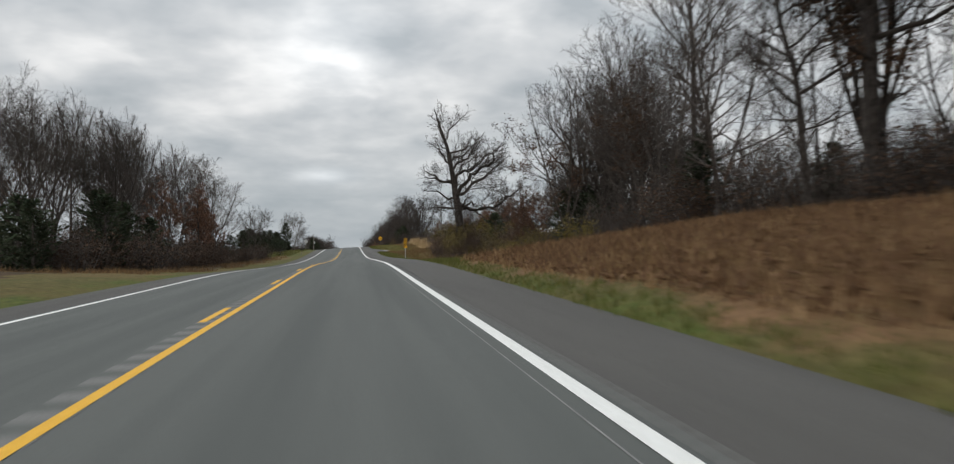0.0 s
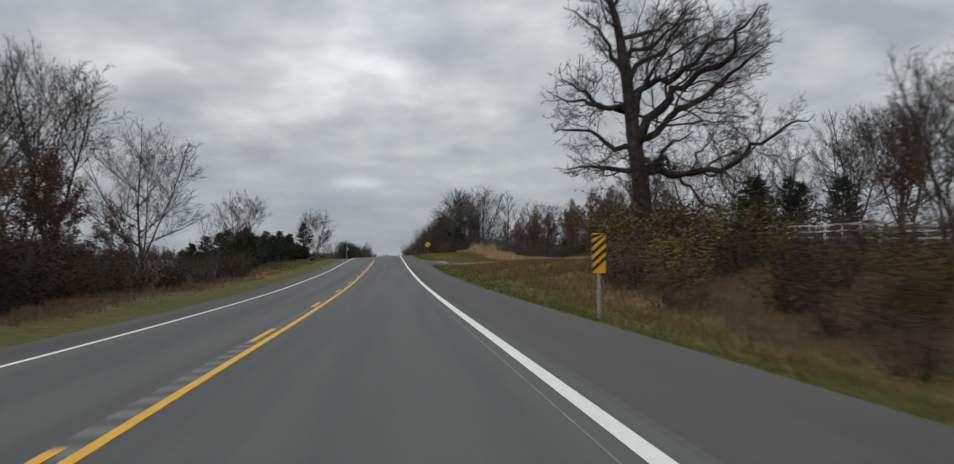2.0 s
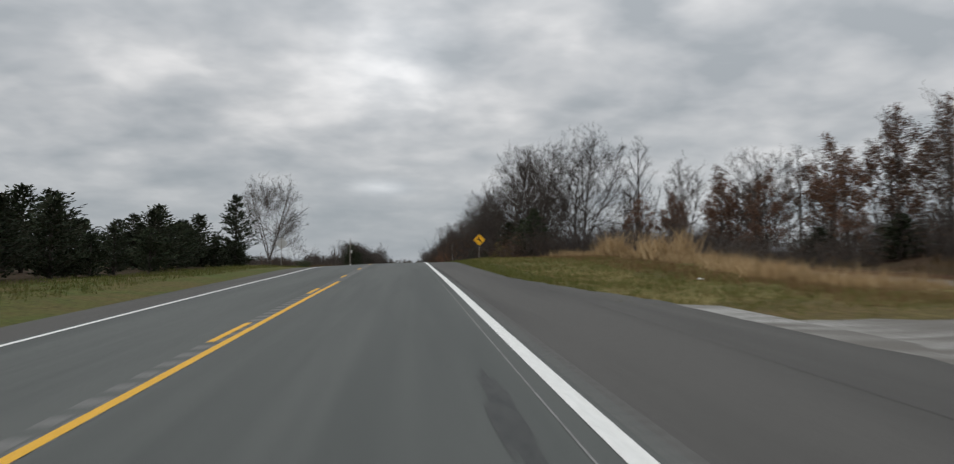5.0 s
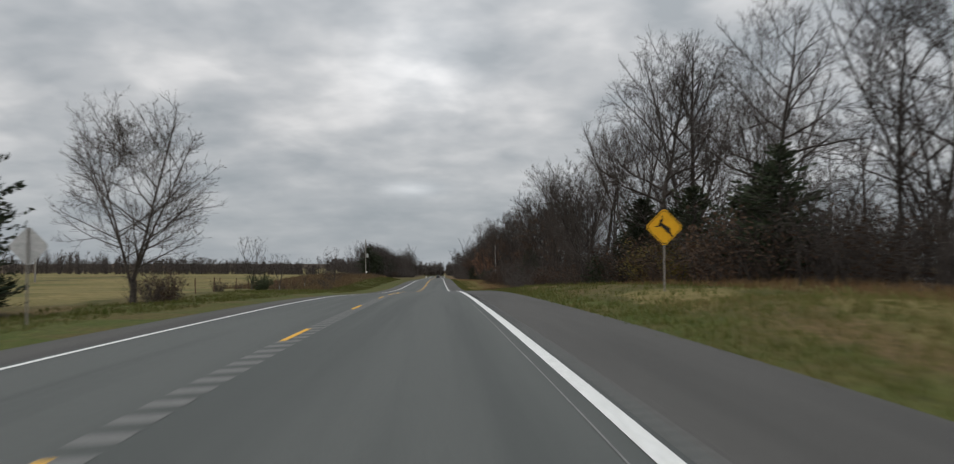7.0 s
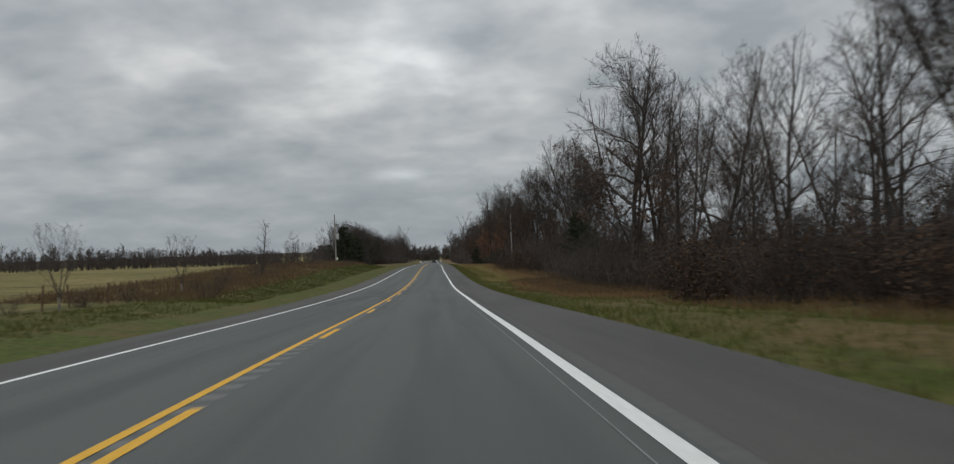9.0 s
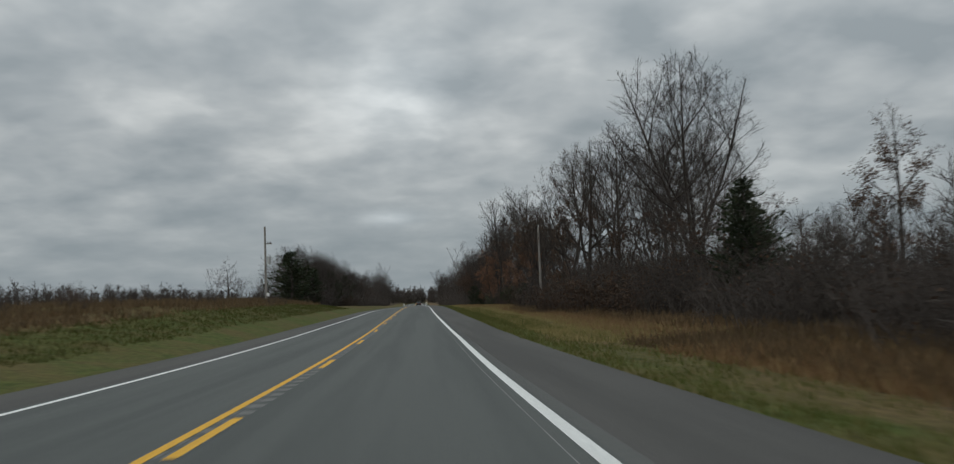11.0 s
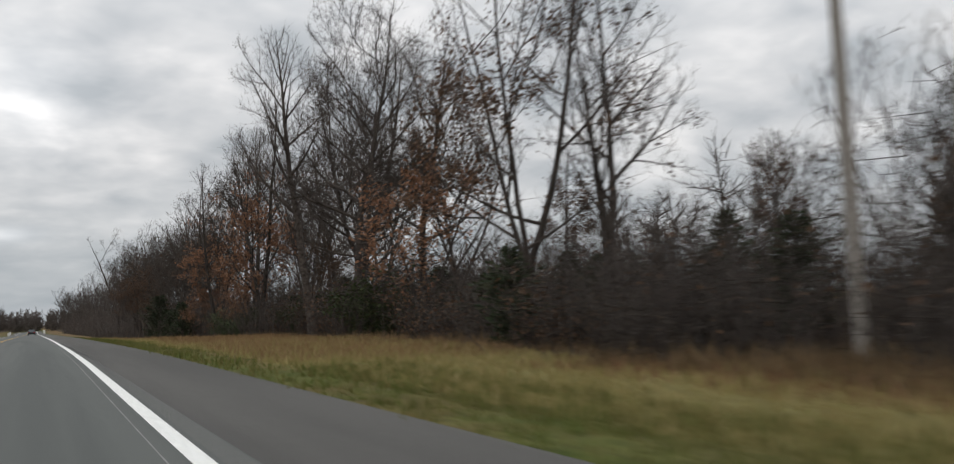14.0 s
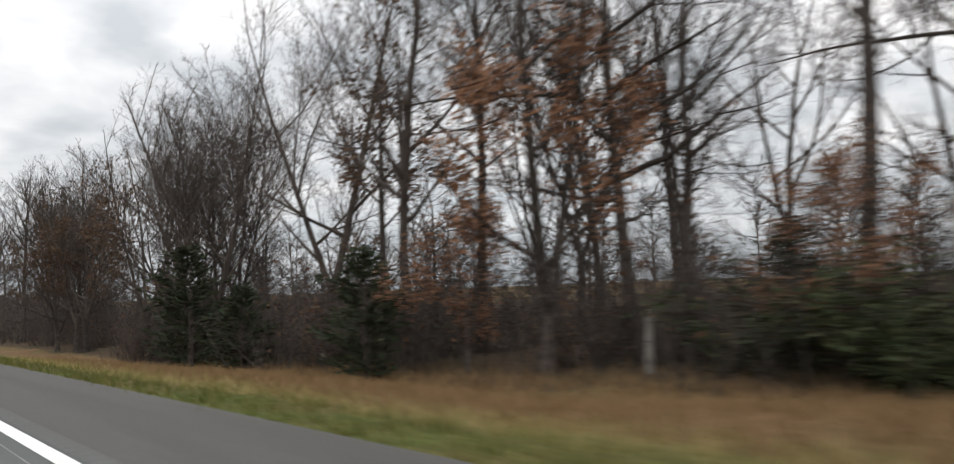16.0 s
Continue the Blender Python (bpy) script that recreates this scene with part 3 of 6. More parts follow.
def branch_tree(seed, height, first, radius, outline, leaders=1, spread=0.4, wander=0.06, tilt=(65, 25), lift=0.05, dense=1.0, lean=0.0, girth=1.0, limbs=(), gnarl=0.0):
    """A stem, its leaders, limbs and branches as paths of (points, radii), and twigs as (start, end) pairs."""
    r = random.Random(seed)
    z0, radius = height * first, radius * height
    prof = OUTLINE[outline]
    size = (height / 15) ** 0.5

    def room(p):
        u = (p.z - z0) / (height - z0)
        if u > 1 or u < -0.25:
            return False
        x = p.x - lean * max(p.z, 0)
        a = math.atan2(p.y, x)
        lobe = 1 + 0.13 * math.sin(2 * a + seed) + 0.12 * math.sin(3 * a + 6 * u + 2 * seed) + 0.07 * math.sin(7 * a - 9 * u)
        return math.hypot(x, p.y) < radius * lobe * float(np.interp(u, np.linspace(0, 1, 8), prof))

    def reach(p, d, most):
        ln = 0.0
        while ln < most and room(p + d * (ln + 0.35)):
            ln += 0.35
        return ln

    def path(p, d, length, seg, crook, rise, kink=0.0):
        pts = [p.copy()]
        k = max(2, round(length / seg))
        for _ in range(k):
            d = (d + Vector((r.gauss(0, crook), r.gauss(0, crook), r.gauss(0, crook * 0.8) + rise))).normalized()
            way = (d + Vector((r.gauss(0, kink), r.gauss(0, kink), r.gauss(0, kink)))).normalized() if kink else d
            p = p + way * (length / k)
            pts.append(p.copy())
        return pts

    def along(pts, f):
        q = min(f, 0.9999) * (len(pts) - 1)
        i = int(q)
        return pts[i].lerp(pts[i + 1], q - i), (pts[i + 1] - pts[i]).normalized()

    stems, thick, thin, twigs = [], [], [], []

    def taper(ra, rb, n, power=1.0):
        return [rb + (ra - rb) * (1 - i / n) ** power for i in range(n + 1)]

    def twig_row(pts, length, step, low=0.12):
        n = max(2, int(length / step * dense))
        roll = r.uniform(0, 6.28)
        for i in range(n):
            f = low + (1.0 - low) * (i + r.random()) / n
            p, d = along(pts, f)
            roll += 2.2 + r.uniform(-0.6, 0.6)
            ln = (0.28 + 0.30 * (1 - f) * min(length, 3)) * r.uniform(0.6, 1.25) * size
            d2 = (aside(d, radians(r.uniform(25, 62)), roll) + UP * (0.12 - gnarl * r.random())).normalized()
            m = p + d2 * ln * 0.55 + Vector((r.gauss(0, 0.03), r.gauss(0, 0.03), r.gauss(0, 0.03))) * (1 + 3 * gnarl)
            e = m + (d2 + Vector((r.gauss(0, 0.22 + gnarl), r.gauss(0, 0.22 + gnarl), r.gauss(0.12, 0.2)))).normalized() * ln * 0.5
            twigs.append((p, m))
            twigs.append((m, e))

    def branch_row(pts, rad, length, step, low, level=2, free=False):
        n = max(2, int((length * (1 - low)) / step * dense))
        roll = r.uniform(0, 6.28)
        for i in range(n):
            f = low + (0.98 - low) * (i + 0.8 * r.random()) / n
            p, d = along(pts, f)
            roll += math.pi * 0.85 + r.uniform(-0.7, 0.7)
            d2 = (aside(d, radians(r.uniform(30, 58)), roll) + UP * (0.14 - gnarl * 0.3)).normalized()
            want = (0.7 * length * (1 - f) + 0.55 * size) * r.uniform(0.6, 1.1)
            ln = want if free else max(min(want, reach(p, d2, want) + 0.3), 0.5 * want)
            r0 = min(0.66 * float(np.interp(f, np.linspace(0, 1, len(rad)), rad)), 0.006 + 0.0105 * ln ** 1.1)
            q = path(p, d2, ln, 0.36, wander * 1.3 + gnarl * 0.2, lift * 0.8, gnarl)
            rr = taper(r0, 0.005, len(q) - 1)
            (thick if r0 > 0.03 else thin).append((q, rr))
            if level == 2 and ln > 1.7:
                branch_row(q, rr, ln, step * 1.25, 0.25, 3, free)
            twig_row(q, ln, 0.25)
        twig_row(pts, length, 0.5, 0.5)

    def limb(p, d, length, r0, rise=lift, free=False):
        q = path(p, d, length, 0.5, wander + gnarl * 0.12, rise, gnarl * 1.1)
        rr = taper(r0, 0.008, len(q) - 1, 0.85)
        stems.append((q, rr))
        branch_row(q, rr, length, 0.46 * size, 0.16, 2, free)

    base_r = 0.0135 * height * girth
    top = height * 0.95 if leaders == 1 else z0 * r.uniform(0.75, 1.0)
    trunk = path(Vector((0, 0, -0.3)), Vector((lean, 0, 1)).normalized(), top + 0.3, 0.6, wander * 0.35 + gnarl * 0.06, 0.05 if not lean else 0)
    tr = taper(base_r, base_r * (0.78 if leaders > 1 else 0.05), len(trunk) - 1, 0.9)
    mains = []
    if leaders == 1:
        mains.append((trunk, tr, min(0.9, z0 / top)))
    else:
        a0 = r.uniform(0, 6.28)
        for i in range(leaders):
            a = a0 + 6.283 * i / leaders + r.uniform(-0.4, 0.4)
            out = radius * spread * r.uniform(0.7, 1.2)
            hgt = height * (0.97 if i == 0 else r.uniform(0.8, 0.95)) - trunk[-1].z
            d = Vector((math.cos(a) * out + lean * hgt, math.sin(a) * out, hgt)).normalized()
            d = (d + Vector((math.cos(a), math.sin(a), 0)) * 0.18).normalized()
            q = path(trunk[-1] - UP * 0.25 * i, d, hgt, 0.6, wander * 0.5 + gnarl * 0.2, 0.03)
            rr = taper(base_r * (0.72 if i == 0 else 0.58) / (leaders / 2) ** 0.4, 0.012, len(q) - 1, 0.85)
            stems.append((q, rr))
            mains.append((q, rr, max(0.08, (z0 - trunk[-1].z) / max(hgt, 1))))
    for q, rr, low in mains:
        ln = sum((v - u).length for u, v in zip(q, q[1:]))
        n = max(5, int(ln * (1 - low) / (0.5 * size) * dense * (1.0 if leaders == 1 else 0.62)))
        az = r.uniform(0, 6.28)
        for i in range(n):
            f = low + (0.97 - low) * (i + 0.7 * r.random()) / n
            p, d = along(q, f)
            az += 2.4 + r.uniform(-0.5, 0.5)
            h = (f - low) / (1 - low)
            t = radians(tilt[0] + (tilt[1] - tilt[0]) * h + r.uniform(-10, 10))
            d2 = Vector((math.cos(az) * math.sin(t), math.sin(az) * math.sin(t), math.cos(t)))
            full = reach(p, d2, height * 0.6)
            length = max(full * r.uniform(0.76, 1.04), r.uniform(0.8, 1.3) * size)
            r0 = min(0.62 * float(np.interp(f, np.linspace(0, 1, len(rr)), rr)), 0.011 + 0.0145 * length ** 1.1 * girth)
            limb(p, d2, length, r0)
        twig_row(q[-4:], 1.5, 0.15)
    for z, a, t, length, r0 in limbs:
        line = trunk if leaders == 1 else trunk + mains[0][0]
        p = min(line, key=lambda v: abs(v.z - z))
        a, t = radians(a), radians(t)
        limb(p, Vector((math.cos(a) * math.sin(t), math.sin(a) * math.sin(t), math.cos(t))), length, r0, -0.004, True)
    return (trunk, tr), stems, thick, thin, twigs


TREE = dict(
    forest=dict(first=0.32, radius=0.2, outline="forest", tilt=(60, 22)),
    dome=dict(first=0.16, radius=0.42, outline="dome", leaders=3, spread=0.5, tilt=(70, 28)),
    vase=dict(first=0.2, radius=0.33, outline="vase", leaders=3, spread=0.55, tilt=(48, 18)),
    oak=dict(first=0.24, radius=0.34, outline="dome", wander=0.12, tilt=(82, 35)),
    oval=dict(first=0.2, radius=0.28, outline="oval", leaders=2, spread=0.35, tilt=(62, 20)),
    slim=dict(first=0.16, radius=0.2, outline="cone", tilt=(50, 25)),
)


def make_tree(name, label, category, seed, height, form, leaf=None, bark="bark", own_limbs=False, tip=0.0085, fine=3, leaves=0, leaf_size=0.2, leaf_low=0.0, **kw):
    g = np.random.default_rng(seed)
    (trunk, tr), stems, thick, thin, twigs = branch_tree(seed, height, **dict(TREE[form], **kw))
    e = new(name)
    e.empty_display_size = 0.5

    def limb_mesh(nm, pts, rr, sides):
        V, F = [], []
        tube(V, F, pts, rr, sides)
        mesh_ob(nm, [tuple(v) for v in V], F, M[bark], e, smooth=True)

    flared = list(tr)
    flared[0] *= 1.45
    flared[1] *= 1.12
    limb_mesh("trunk", trunk, flared, 10)
    geo = []
    if own_limbs:
        for q, rr in stems:
            limb_mesh("limb", q, rr, 7)
    for group, sides in ((() if own_limbs else stems, 6), (thick, 5), (thin, 3)):
        a, b, ra, rb = [], [], [], []
        for q, rr in group:
            a += q[:-1]
            b += q[1:]
            ra += rr[:-1]
            rb += rr[1:]
        if a:
            a, b = np.array(a), np.array(b)
            geo.append(prisms_of(a, b + (b - a) * (0.05 if sides > 3 else 0.0), np.maximum(np.array(ra), tip), np.maximum(np.array(rb), tip * 0.8), sides))
    s0, s1 = np.array([t[0] for t in twigs]), np.array([t[1] for t in twigs])
    geo.append(spikes_of(s0, s1 + (s1 - s0) * 0.1, np.full(len(s0), tip * 0.75)))
    if fine:
        t0, t1 = np.repeat(s0, fine, 0), np.repeat(s1, fine, 0)
        h = g.uniform(0.1, 1.0, (len(t0), 1))
        q = t0 * (1 - h) + t1 * h
        w = t1 - t0
        ln = np.linalg.norm(w, axis=1)[:, None]
        dd = w / (ln + 1e-9) * 0.8 + g.normal(0, 0.5, q.shape) + [0, 0, 0.15]
        geo.append(needles_of(q, q + dd * (0.12 + ln * g.uniform(0.45, 1.0, (len(q), 1))), np.full(len(q), tip * 0.7), g))
    tri_mesh("crown", *joined(geo), "twig", e, "fine bare twigs")
    if leaf:
        pool = s1
        if leaf_low:
            pool = pool[pool[:, 2] < height * leaf_low * g.uniform(0.75, 1.15, len(pool))]
        hubs = pool[g.integers(0, len(pool), max(8, leaves // 9))]
        p = hubs[g.integers(0, len(hubs), leaves)] + g.normal(0, 0.17, (leaves, 3))
        tri_mesh("foliage", *leaves_of(p, leaf_size * g.uniform(0.6, 1.3, leaves), g), leaf, e, "withered leaves still hanging")
    return tagged(e, label, category)


def make_cedar(seed, height, width, label):
    rng = random.Random(seed)
    e = new("cedar_tree")
    tv, tf = [], []
    tube(tv, tf, [Vector((0, 0, -0.3)), Vector((0, 0, height * 0.5)), Vector((0.05, 0, height * 0.97))], [0.13, 0.08, 0.02], 6)
    bv, bf, nv, nf = [], [], [], []
    k = int(150 * height / 6)
    side = [rng.uniform(0.5, 1.2) for _ in range(9)]
    for i in range(k):
        f = (i + rng.random()) / k
        z = height * (0.02 + 0.96 * f)
        a = rng.uniform(0, 2 * math.pi)
        reach = width * 0.5 * float(np.interp(f, (0, 0.08, 0.35, 0.6, 0.8, 1), (0.7, 0.95, 1.0, 0.8, 0.48, 0.08))) * rng.uniform(0.55, 1.12) * side[int(a * 1.43 + f * 3) % 9] + 0.05
        rise = rng.uniform(0.15, 0.6)
        p0 = Vector((0, 0, z))
        p1 = p0 + Vector((math.cos(a) * reach, math.sin(a) * reach, reach * rise))
        tube(bv, bf, [p0, p1], [0.02, 0.007], 3)
        way = (p1 - p0).normalized()
        for j in range(24 if f < 0.7 else 13):
            q = p0.lerp(p1, rng.uniform(0.15, 1.0)) + Vector((rng.gauss(0, 0.09), rng.gauss(0, 0.09), rng.gauss(0, 0.07)))
            out = (way + Vector((rng.gauss(0, 0.4), rng.gauss(0, 0.4), 0.15 + rng.gauss(0, 0.3)))).normalized()
            s = rng.uniform(0.16, 0.4)
            w = out.cross(Vector((rng.gauss(0, 1), rng.gauss(0, 1), rng.gauss(0, 1)))).normalized() * s * 0.2
            b = len(nv)
            nv.extend((q, q + out * s * 0.45 + w, q + out * s, q + out * s * 0.4 - w))
            nf.append((b, b + 1, b + 2, b + 3))
    mesh_ob("trunk", [tuple(v) for v in tv], tf, M["bark"], e)
    mesh_ob("bough_frame", [tuple(v) for v in bv], bf, M["twig"], e)
    mesh_ob("foliage", [tuple(v) for v in nv], nf, M["cedar"], e, "dark green needle sprays")
    return tagged(e, label, "tree")


def make_shrub(seed, height, width, stems, leaf, leaves, label, leaf_size=0.13):
    rng = random.Random(seed)
    e = new("shrub")
    bv, bf, lv, lf, sv, sf = [], [], [], [], [], []
    for i in range(stems):
        a, r = rng.uniform(0, 6.283), width * 0.22 * math.sqrt(rng.random())
        p = Vector((math.cos(a) * r, math.sin(a) * r, -0.15))
        d = Vector((math.cos(a) * rng.uniform(0, 0.75), math.sin(a) * rng.uniform(0, 0.75), 1)).normalized()
        ln = height * rng.uniform(0.55, 1.05)
        pts = [p.copy()]
        for _ in range(4):
            d = (d + Vector((rng.gauss(0, 0.16), rng.gauss(0, 0.16), rng.gauss(0, 0.1)))).normalized()
            p = p + d * ln / 4
            pts.append(p.copy())
        tube(sv, sf, pts, [0.022, 0.018, 0.014, 0.01, 0.005], 3)
        for _ in range(9):
            j = rng.randint(0, 3)
            q = pts[j].lerp(pts[j + 1], rng.random())
            t = Vector((rng.gauss(0, 1), rng.gauss(0, 1), rng.gauss(0.4, 0.6))).normalized()
            m = q + t * ln * rng.uniform(0.14, 0.34)
            spike(bv, bf, q, m, 0.009)
            for _ in range(2):
                t2 = (t + Vector((rng.gauss(0, 0.6), rng.gauss(0, 0.6), rng.gauss(0.2, 0.4)))).normalized()
                o = q.lerp(m, rng.uniform(0.3, 0.9))
                spike(bv, bf, o, o + t2 * ln * rng.uniform(0.1, 0.2), 0.006)
            for _ in range(leaves):
                leaf_quad(lv, lf, q.lerp(m, rng.random()) + Vector((rng.gauss(0, 0.14), rng.gauss(0, 0.14), rng.gauss(0, 0.14))), leaf_size, rng, 0.3)
    mesh_ob("stem_tangle", [tuple(v) for v in sv], sf, M["bark"], e)
    tagged(mesh_ob("twig_tangle", [tuple(v) for v in bv], bf, M["twig"], e), kind="stuff")
    if lf:
        mesh_ob("foliage", [tuple(v) for v in lv], lf, M[leaf], e)
    return tagged(e, label, "bush")


KIND = {}
BARE = "bare grey-brown deciduous tree with fine twigs in roadside woods"
for i, (h, form, sd, dn) in enumerate(((16, "forest", 11, 1.15), (14, "vase", 12, 0.88), (17, "oval", 13, 0.95), (12, "dome", 14, 0.86), (15, "oak", 15, 1.1))):
    KIND["bare%d" % i] = make_tree("bare_tree", BARE, "tree", sd, h, form, tip=0.009, fine=2, dense=dn)
    KIND["far%d" % i] = make_tree("bare_tree", BARE, "tree", sd + 80, h, form, dense=dn * 0.62, tip=0.013, fine=2)
for i, (h, form, sd, lf) in enumerate(((12, "forest", 21, "brown_leaf"), (9, "slim", 22, "rust_leaf"), (14, "dome", 23, "brown_leaf"))):
    KIND["leaf%d" % i] = make_tree("oak_tree", "oak tree with withered %s leaves at the wood's edge" % ("rust-red" if lf == "rust_leaf" else "brown"), "tree", sd, h, form, leaf=lf, dense=(0.8, 0.7, 0.5)[i], fine=2, leaves=(3600, 6500, 4200)[i], leaf_size=0.135, **(dict(leaf_low=0.8), dict(radius=0.3, outline="dome"), dict(leaf_low=0.66, radius=0.4))[i])
KIND["slim0"] = make_tree("young_tree", "slender young bare tree with thin upright branches", "tree", 31, 9, "slim", tip=0.007)
KIND["slim1"] = make_tree("young_tree", "slender young bare tree with thin upright branches", "tree", 32, 7, "vase", tip=0.007, bark="pale_bark", dense=0.6)
KIND["snag"] = make_tree("dead_tree", "leaning half-dead tree with short broken limbs", "tree", 35, 12, "slim", tip=0.013, dense=0.55, lean=0.26, radius=0.1, wander=0.12, gnarl=0.1)
KIND["big_oak"] = make_tree("great_oak", "great bare oak with gnarled spreading limbs", "tree", 47, 16.6, "oak", tip=0.0135, own_limbs=True, fine=3, radius=0.22, outline="dome", first=0.42, wander=0.1, gnarl=0.3, girth=2.4, dense=0.95, tilt=(75, 30), limbs=((4.7, 6, 72, 9.6, 0.22), (5.4, -16, 60, 8.4, 0.2), (5.8, 16, 48, 9.8, 0.25), (6.8, -8, 40, 8.6, 0.2), (4.3, 30, 88, 5.2, 0.13), (4.5, 200, 80, 4.2, 0.15), (5.6, 165, 84, 4.6, 0.15), (6.6, 205, 62, 5.0, 0.16), (4.2, 240, 98, 3.6, 0.11), (7.4, 175, 68, 4.6, 0.15), (5.0, 80, 70, 5.4, 0.16), (5.2, 275, 70, 5.4, 0.16), (8.4, 12, 42, 6.2, 0.15), (9.0, 190, 55, 4.4, 0.12)))
KIND["round"] = make_tree("round_tree", "round-crowned bare tree standing alone by the road", "tree", 51, 11.5, "dome", fine=2, tip=0.0095, leaders=4, dense=0.9)
KIND["tall"] = make_tree("tall_tree", "tall dark bare tree with a dense oval crown", "tree", 53, 18, "oval", fine=2, tip=0.0105, leaders=3, own_limbs=True, radius=0.31, dense=0.95)
KIND["twin"] = make_tree("forked_tree", "tall bare oak forking low into two heavy stems", "tree", 57, 17.5, "oval", leaf="brown_leaf", leaves=900, leaf_size=0.15, fine=2, tip=0.01, first=0.3, radius=0.27, spread=0.5, girth=1.2, own_limbs=True, limbs=((8.0, 150, 78, 7.0, 0.08), (7.2, 330, 70, 6.0, 0.09)))
KIND["forked"] = make_tree("forked_tree", "slim bare tree forking into straight upright stems", "tree", 58, 12.5, "oval", leaf="brown_leaf", leaves=500, leaf_size=0.15, fine=3, tip=0.0085, first=0.26, radius=0.27, dense=0.9)
KIND["leaning"] = make_tree("leaning_tree", "thick bare tree leaning out of the wood", "tree", 59, 17, "forest", fine=2, tip=0.0095, lean=0.13, girth=1.15, own_limbs=True)
KIND["leaf3"] = make_tree("oak_tree", "spreading oak with withered orange-brown leaves on its lower boughs", "tree", 24, 8, "dome", leaf="orange_leaf", dense=0.62, fine=2, leaves=3800, leaf_size=0.15)
KIND["leaf4"] = make_tree("oak_tree", "tall oak with withered orange-brown leaves on its lower boughs", "tree", 25, 15, "oval", leaf="orange_leaf", fine=2, leaves=4200, leaf_size=0.16, leaf_low=0.62, first=0.12, radius=0.23, own_limbs=True)
KIND["leaf5"] = make_tree("oak_tree", "upright young oak hung with dark brown leaves", "tree", 26, 10, "slim", leaf="brown_leaf", dense=0.75, fine=2, leaves=3600, leaf_size=0.17, radius=0.2)
for i, (h, w) in enumerate(((6.2, 4.4), (5.0, 4.2), (7.4, 4.4))):
    KIND["cedar%d" % i] = make_cedar(60 + i, h, w, "dark green red cedar with a ragged pointed top")
for i, (lf, nl, lab) in enumerate((("brown_leaf", 3, "tangled brown thicket shrub with few leaves"), ("olive_leaf", 8, "honeysuckle bush with yellow-green leaves"), ("brown_leaf", 7, "russet-leaved bush at the wood's edge"), ("rust_leaf", 0, "bare grey-brown thicket shrub"))):
    KIND["shrub%d" % i] = make_shrub(70 + i, 3.0, 3.6, 26, lf, nl, lab)

KIND["shrub4"] = make_shrub(75, 3.0, 3.0, 30, "evergreen", 22, "dark green round evergreen bush", 0.14)

used = set()


CLEAR = [(15.96, 399.7, 2.6), (14.5, 393, 2.0), (13.5, 388, 1.5), (-15.4, 404.7, 3.0), (28, 148, 5)]


def plant(kind, x, y, scale=1.0, turn=None, group="", dz=0.0, wide=1.0):
    if any((x - cx) ** 2 + (y - cy) ** 2 < cr * cr for cx, cy, cr in CLEAR):
        return None
    src = KIND[kind]
    turn = random.Random(round(x * 10) + 1000 * round(y * 10)).uniform(0, 360) if turn is None else turn
    m = Matrix.Translation((x, y, ground_h(x, y) - 0.05 + dz)) @ Matrix.Rotation(radians(turn), 4, "Z")
    if kind not in used:
        used.add(kind)
        ob = src
    else:
        ob = copy_thing(src, m)
    ob.matrix_basis = m @ Matrix.Diagonal((scale * wide, scale * wide, scale, 1))
    if group:
        ob["group"] = group
    return ob


def wood(x0, x1, y0, y1, count, kinds, smin=0.75, smax=1.15, group=""):
    rng = random.Random(round(x0 * 7 + y0 * 13))
    for i in range(count):
        y = y0 + (y1 - y0) * (i + rng.random()) / count
        plant(rng.choice(kinds), rng.uniform(x0, x1), y, rng.uniform(smin, smax), group=group, wide=1.3 if group == "row of cedars" else 1.0)


B = ["bare0", "bare1", "bare2", "bare3", "bare4"]
FAR = ["far0", "far1", "far2", "far3", "far4"]
SH = ["shrub0", "shrub3", "shrub2", "shrub0"]
RW, LWD = "roadside wood east", "roadside wood west"


def bushes(group, rows):
    for x, y, k, s, *w in rows:
        plant(k, x, y, s, group=group, wide=w[0] if w else 1.0)


# east side: wood on the bank
wood(16.5, 20, 4, 52, 9, B + ["leaf0", "leaf2", "leaf2"], 0.85, 1.15, RW)
wood(20, 34, 0, 46, 8, FAR, 0.7, 0.95, RW)
for x, y, k, sc in ((17.6, 13.5, "leaf2", 1.1), (18.6, 17.5, "twin", 1.05), (17.2, 22, "bare4", 1.1), (19.5, 26, "leaf2", 1.05), (21, 20, "leaf0", 0.9)):
    plant(k, x, y, sc, 40, RW)
wood(18, 22, 5, 40, 6, ["cedar0", "cedar1"], 0.5, 0.75, RW)
wood(16, 19, 4, 50, 16, SH, 0.9, 1.3, RW)
wood(12, 14.5, 42, 74, 14, ["shrub1", "shrub1", "shrub0"], 0.4, 0.65, RW)
wood(15, 19, 48, 84, 14, ["shrub1", "shrub0", "shrub3"], 0.32, 0.52, RW)
wood(17, 22, 48, 66, 4, ["bare0", "bare4", "bare1"], 0.85, 1.05, RW)
wood(20, 30, 58, 90, 12, ["bare3", "far3", "bare1", "far0", "leaf1"], 0.55, 0.8, RW)
